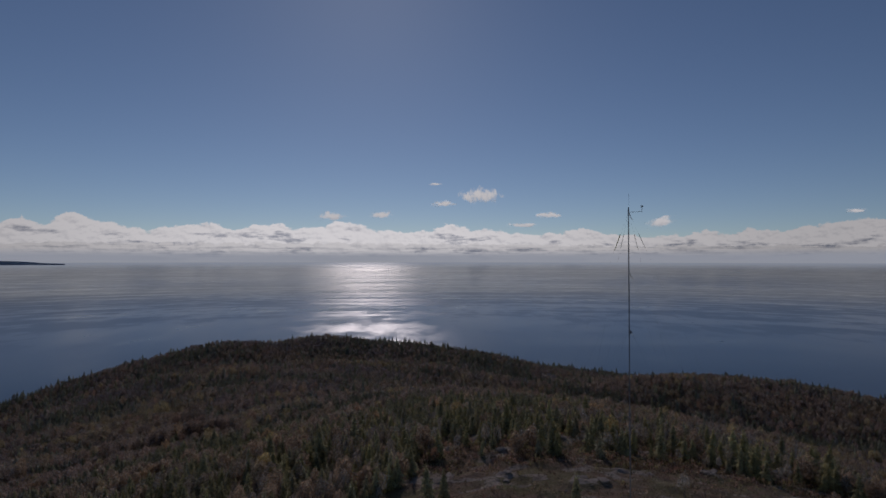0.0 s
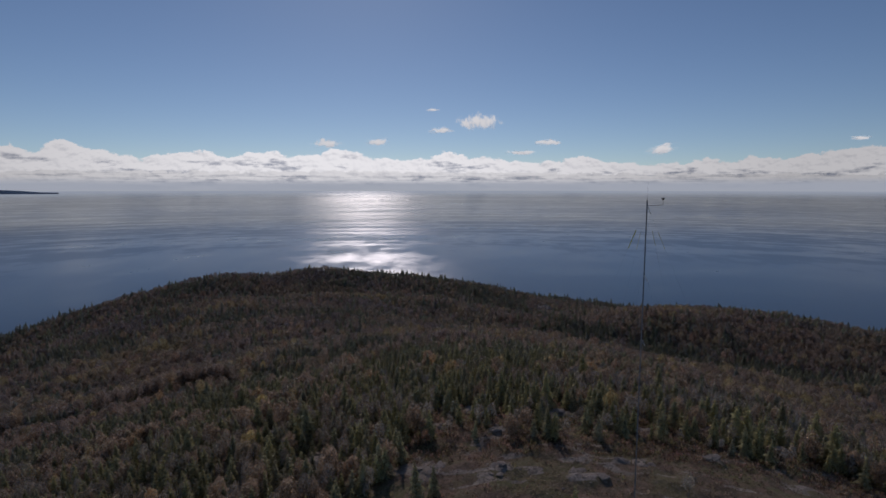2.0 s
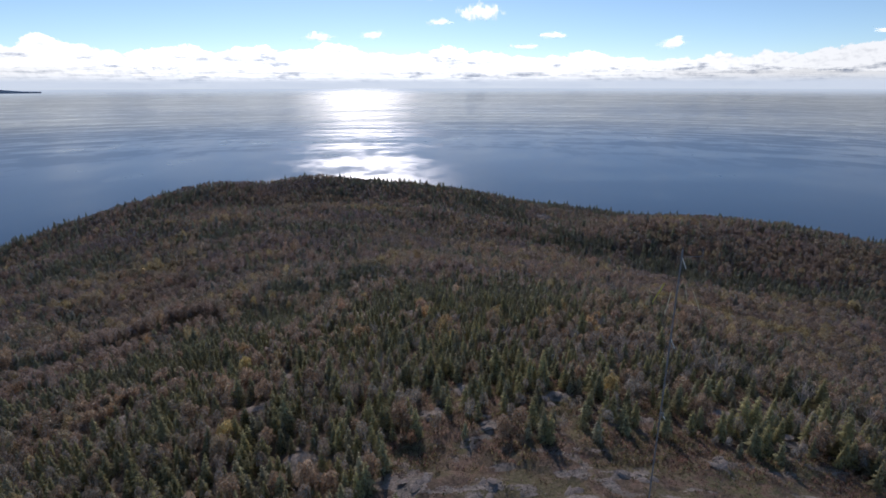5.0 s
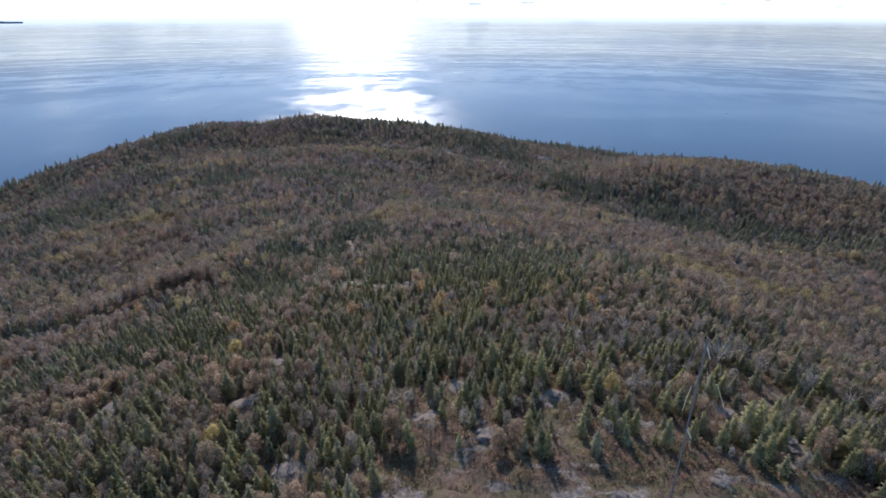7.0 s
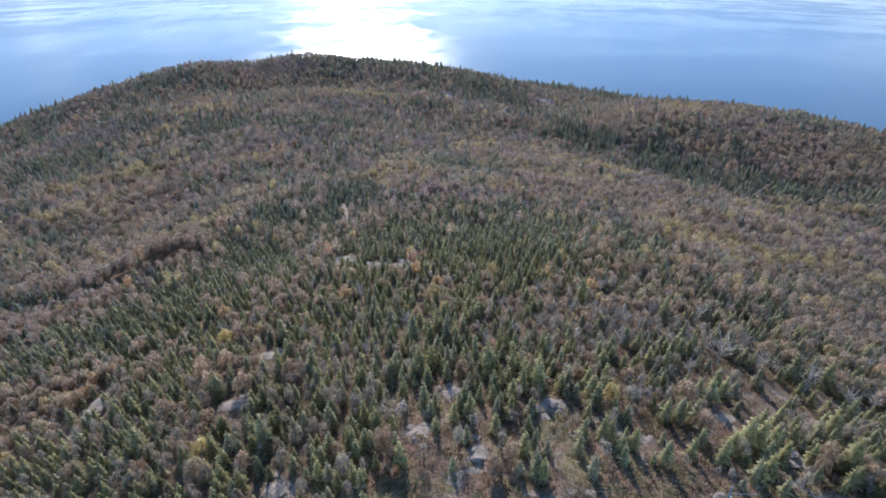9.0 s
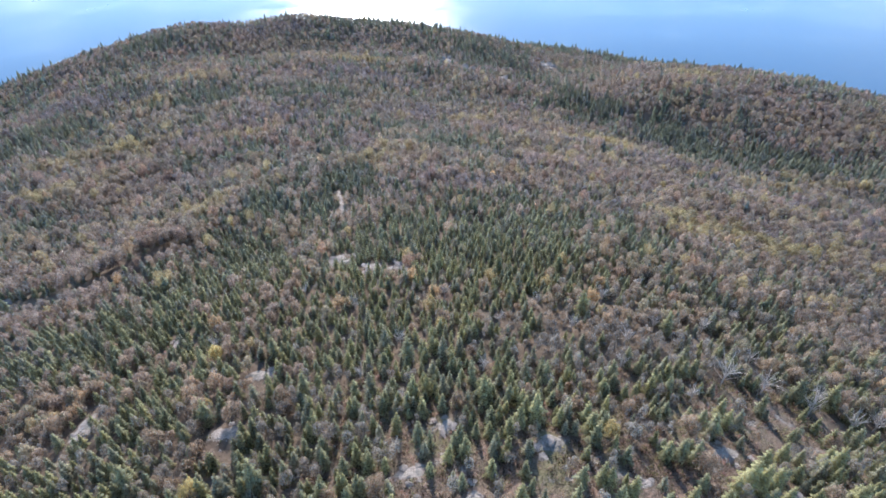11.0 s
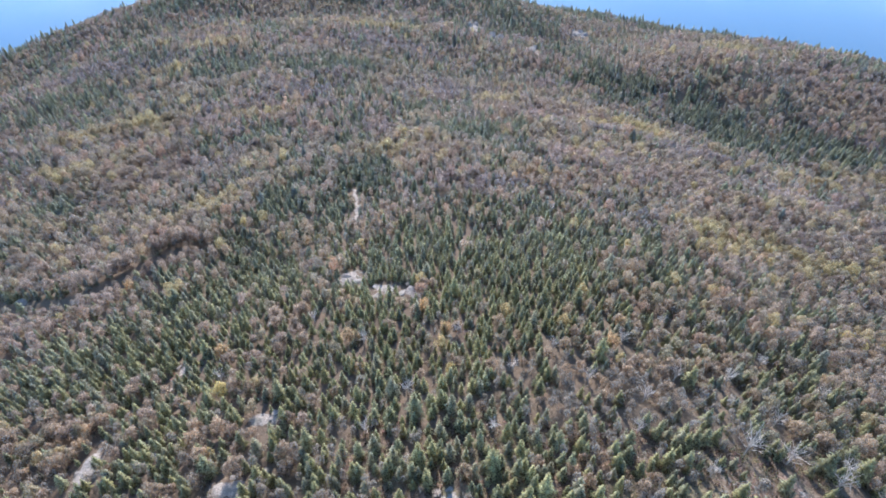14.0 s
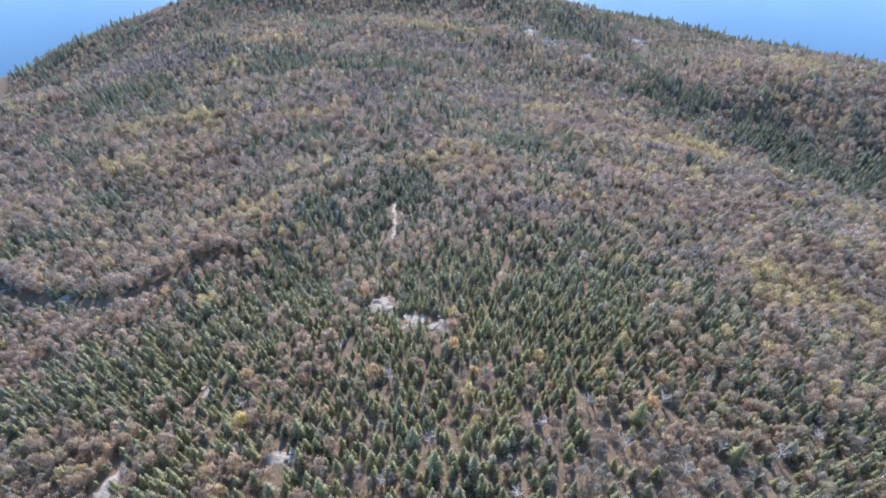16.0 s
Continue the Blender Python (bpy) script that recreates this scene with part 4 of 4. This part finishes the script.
# ---- summit heath: low brush and stones ----
def heath():
    """Low brush: thick on the open summit, and as undergrowth between the nearer trees."""
    r = np.random.default_rng(21)
    x, y = r.uniform(-85, 100, 21000), r.uniform(30, 165, 21000)
    c = clearing(x, y)
    reach = step(150, 90, np.hypot(x - 12, y - 70))
    keep = (r.random(x.size) < (0.2 + 0.25 * reach + 0.55 * thin_woods(x, y)) * (1 - c) + 0.8 * c + 0.8 * step(0.1, 0.4, rockiness(x, y + 2.2))) & (rockiness(x, y) < 0.5) & (vnoise(x, y, 5, 51) + 0.35 * r.random(x.size) > 0.42 + 0.1 * c)
    keep &= (to_line(x, y, TRACK) > 1.0) & (to_line(x, y, LEDGE) > 2.0)
    x, y, c = x[keep], y[keep], c[keep]
    # a second, closer scatter on the open summit
    x2, y2 = r.uniform(-12, 78, 20000), r.uniform(36, 84, 20000)
    k2 = (clearing(x2, y2) > 0.5) & (rockiness(x2, y2) < 0.5) & (vnoise(x2, y2, 3, 53) + 0.3 * r.random(x2.size) > 0.45)
    # and leafless bushes between the scattered trees of the slope
    x3, y3 = r.uniform(-16, 78, 12000), r.uniform(70, 110, 12000)
    k3 = (thin_woods(x3, y3) > 0.2) & (rockiness(x3, y3) < 0.3) & (vnoise(x3, y3, 4, 54) + 0.3 * r.random(x3.size) > 0.5)
    x, y = np.concatenate([x, x2[k2], x3[k3]]), np.concatenate([y, y2[k2], y3[k3]])
    c = np.concatenate([c, np.ones(k2.sum()), np.zeros(k3.sum())])
    pal = np.array([(0.29, 0.185, 0.145), (0.25, 0.225, 0.115), (0.34, 0.255, 0.19), (0.30, 0.18, 0.15), (0.23, 0.21, 0.11)])
    pick = np.clip((vnoise(x, y, 7, 52) * 5 + r.normal(0, 0.8, x.size)).astype(int), 0, 4)
    col = pal[pick] * r.uniform(0.75, 1.25, (x.size, 1))
    tall = np.where(c > 0.5, r.uniform(0.13, 0.36, x.size) * np.where(r.random(x.size) < 0.05, 2.4, 1.0), r.uniform(0.3, 1.1, x.size) * (1 - 0.15 * thin_woods(x, y)))
    v, f, i, t, nrm = stamp([shrub_shape(60 + k, 10) for k in range(6)], x, y, land(x, y), tall, col, r.uniform(0, 6.28, x.size), 2.4)
    tagged(new("heath_brush", tri_mesh("heath_brush", v, f, [LEAVES], None, t, True, nrm)), "low red-brown and olive heath brush on the summit", "brush", kind="stuff")


def stone_mesh(seed, rounds=3):
    r = np.random.default_rng(seed)
    bm = bmesh.new()
    bmesh.ops.create_icosphere(bm, subdivisions=rounds, radius=1.0)
    cut = [(r.normal(size=3), r.uniform(0.42, 0.78)) for _ in range(15)]
    for vert in bm.verts:
        p = np.array(vert.co)
        for d, lim in cut:
            d = d / np.linalg.norm(d)
            over = p @ d - lim
            if over > 0:
                p = p - d * over
        p *= 1 + 0.16 * (r.random() - 0.5)
        vert.co = p
    me = bpy.data.meshes.new("boulder")
    bm.to_mesh(me)
    bm.free()
    me.materials.append(ROCK)
    return me


def stones():
    r = np.random.default_rng(31)
    meshes, small = [stone_mesh(500 + i) for i in range(8)], [stone_mesh(500 + i, 2) for i in range(8)]
    n = 0
    for cx, cy, rx, ry in OUTCROPS:
        for j in range(15):
            x, y = cx + r.normal() * rx * 0.75, cy + r.normal() * ry * 0.75
            s = r.uniform(0.10, 0.30) if j > 3 else r.uniform(0.45, 0.95) * (2.0 if cy > 140 else 1.0)
            ob = new("boulder", (meshes if s > 0.4 else small)[n % 8])
            flat = r.uniform(0.25, 0.5)
            ob.matrix_world = pose(x, y, float(land(x, y)) + s * flat * 0.12, r.uniform(-12, 12), r.uniform(-12, 12), r.uniform(0, 360)) @ Matrix.Diagonal((s * r.uniform(0.9, 1.7), s, s * flat, 1))
            tagged(ob, "pale weathered granite boulder on the outcrop" if s > 0.4 else "small pale granite stone in heath", "rock", "rocks on the summit")
            n += 1


def far_rocks():
    """Pale ledges on the far slopes and at the shore."""
    r = np.random.default_rng(77)
    meshes = [stone_mesh(560 + i) for i in range(4)]
    places = [(x, y, 1.0) for x, y, _, _ in FAR_OUTCROPS[:4] for _ in range(8)] + [(x, y, 0.45) for x, y, _, _ in FAR_OUTCROPS[5:] for _ in range(3)]
    for n, (cx, cy, big) in enumerate(places):
        x, y = cx + r.normal() * 6 * big, cy + r.normal() * 9 * big
        s = r.uniform(1.6, 4.0) * big
        ob = new("rock_ledge", meshes[n % 4])
        ob.matrix_world = pose(x, y, float(land(x, y)) + s * 0.12, r.uniform(14, 34), r.uniform(-8, 8), r.uniform(-30, 30)) @ Matrix.Diagonal((s * 1.6, s * 1.4, s * 0.38, 1))
        tagged(ob, "pale pinkish rock ledge among far trees", "rock", "rock ledges on the slopes")
    for n in range(5):
        x, y, s = 203 + 6 * n + r.normal() * 2, 936 - 4 * n + r.normal() * 2, r.uniform(2, 4)
        ob = new("shore_rock", meshes[n % 4])
        ob.matrix_world = pose(x, y, 0.4, 0, 0, r.uniform(0, 360)) @ Matrix.Diagonal((s * 1.5, s, 1.3, 1))
        tagged(ob, "low pale rock in the water off the shore", "rock", "rocks off the shore")


heath()
stones()
far_rocks()


# ---- guyed wind-measuring mast ----
def tube(name, p, q, r0, r1, material, parent, sides=8, label=""):
    bm = bmesh.new()
    v, f = prism(p, q, r0, r1, sides)
    vs = [bm.verts.new(c) for c in v]
    for t in f:
        bm.faces.new([vs[i] for i in t])
    bm.faces.new(vs[:sides][::-1])
    bm.faces.new(vs[sides:])
    return part(name, bm, material, parent, label)


def build_mast():
    bx, by, top = 17.75, 51.0, 193.7
    ground = float(land(bx, by))
    H = top - ground
    mast = tagged(new("wind_mast"), "slender guyed steel wind-measuring mast on the summit", "mast")
    mast.location = (bx, by, ground)
    tube("base_plate", (0, 0, -0.05), (0, 0, 0.08), 0.35, 0.35, STEEL, mast, 12)
    n = 8
    for k in range(n):
        z0, z1 = 0.08 + (H - 0.08) * k / n, 0.08 + (H - 0.08) * (k + 1) / n
        s = tube("section", (0, 0, z0), (0, 0, z1), 0.05, 0.05, STEEL, mast, 10)
        if k:
            tube("collar", (0, 0, z0 - 0.12), (0, 0, z0 + 0.12), 0.062, 0.062, STEEL, s, 10)
    tube("cap", (0, 0, H - 0.45), (0, 0, H + 0.14), 0.066, 0.05, STEEL, mast, 10)
    tube("whip_antenna", (0.02, 0, H + 0.1), (0.02, 0, H + 1.5), 0.008, 0.005, WIRE, mast, 6)
    b = tube("boom", (0, 0, H - 0.35), (1.25, -0.1, H - 0.28), 0.022, 0.02, STEEL, mast, 8)
    tube("post", (1.25, -0.1, H - 0.30), (1.25, -0.1, H + 0.22), 0.02, 0.02, STEEL, b, 8)
    tube("vane", (1.14, -0.1, H + 0.12), (1.30, -0.1, H + 0.2), 0.035, 0.06, DARK, b, 8, "black wind vane")
    for k in range(3):
        c = Vector((1.25 + 0.15 * math.cos(0.4 + 2.1 * k), -0.1 + 0.15 * math.sin(0.4 + 2.1 * k), H + 0.25))
        tube("cup_arm", (1.25, -0.1, H + 0.25), c, 0.008, 0.008, DARK, b, 5)
        tube("cup", c, c + Vector((0.06 * math.sin(2.1 * k), 0.06 * math.cos(2.1 * k), 0)), 0.02, 0.055, DARK, b, 8, "black anemometer cup")
    tube("logger_box", (0.12, -0.1, H * 0.62), (0.12, -0.1, H * 0.62 + 0.3), 0.07, 0.07, STEEL, mast, 4, "pale instrument box")
    # guys in four directions at three heights, with coloured sleeves
    reach = 0.446 * H
    for i in range(4):
        a = radians((38, 124, 224, 325)[i])
        d = Vector((math.cos(a), math.sin(a), 0))
        foot = d * reach
        foot.z = float(land(bx + foot.x, by + foot.y)) - ground
        for level in (H - 0.3, H - 5.6 - 0.4 * (i % 2), H - 11.0 - 0.5 * (i % 2)):
            p = Vector((0, 0, level))
            g = tube("guy_wire", p, foot, 0.002, 0.002, WIRE, mast, 5)
            if level > H - 1:
                tube("sleeve", p + (foot - p) * 0.068, p + (foot - p) * (0.118 if i == 1 else 0.11), 0.04 if i == 1 else 0.024, 0.03 if i == 1 else 0.02, YELLOW if i == 1 else TAN_PLASTIC, g, 6, "yellow marker sleeve" if i == 1 else "faded tan marker sleeve")
            if i == 3:
                tube("sleeve", p + (foot - p) * 0.002, p + (foot - p) * 0.024, 0.034, 0.03, WHITE, g, 6, "white marker sleeve")
        tube("anchor", foot - Vector((0, 0, 0.4)), foot + Vector((0, 0, 0.15)), 0.04, 0.04, STEEL, mast, 8)


build_mast()


# ---- the big dead tree, and white trunks that stand out ----
def dead_tree(x, y, h, seed, label):
    r = np.random.default_rng(seed)
    tree = tagged(new("dead_tree"), label, "tree")
    tree.location = (x, y, float(land(x, y)))
    tube("trunk", (0, 0, -0.2), (0.1, 0.05, h * 0.55), 0.13, 0.08, BARE_WOOD, tree, 7)
    for k in range(13):
        a, z = k * 2.4, h * r.uniform(0.2, 0.55)
        p = Vector((0.05, 0.02, z))
        q = p + Vector((math.cos(a) * h * r.uniform(0.12, 0.34), math.sin(a) * h * r.uniform(0.12, 0.34), h * r.uniform(0.2, 0.5)))
        b = tube("branch", p, q, 0.055, 0.026, BARE_WOOD, tree, 5)
        for j in range(4):
            s = p + (q - p) * r.uniform(0.35, 0.95)
            e = s + Vector(r.normal(size=3) * h * 0.11) + Vector((0, 0, h * 0.07))
            tube("twig", s, e, 0.026, 0.014, BARE_WOOD, b, 3)


BARE_WOOD = plain_material("silvery_dead_wood", (0.66, 0.55, 0.45), 0.85, 0.0, 5.0)
for i, (x, y, h) in enumerate(SNAGS):
    dead_tree(x, y, h, 3 + 37 * i, "small silvery dead tree among brush" if i else "large silvery dead tree with spreading branches")
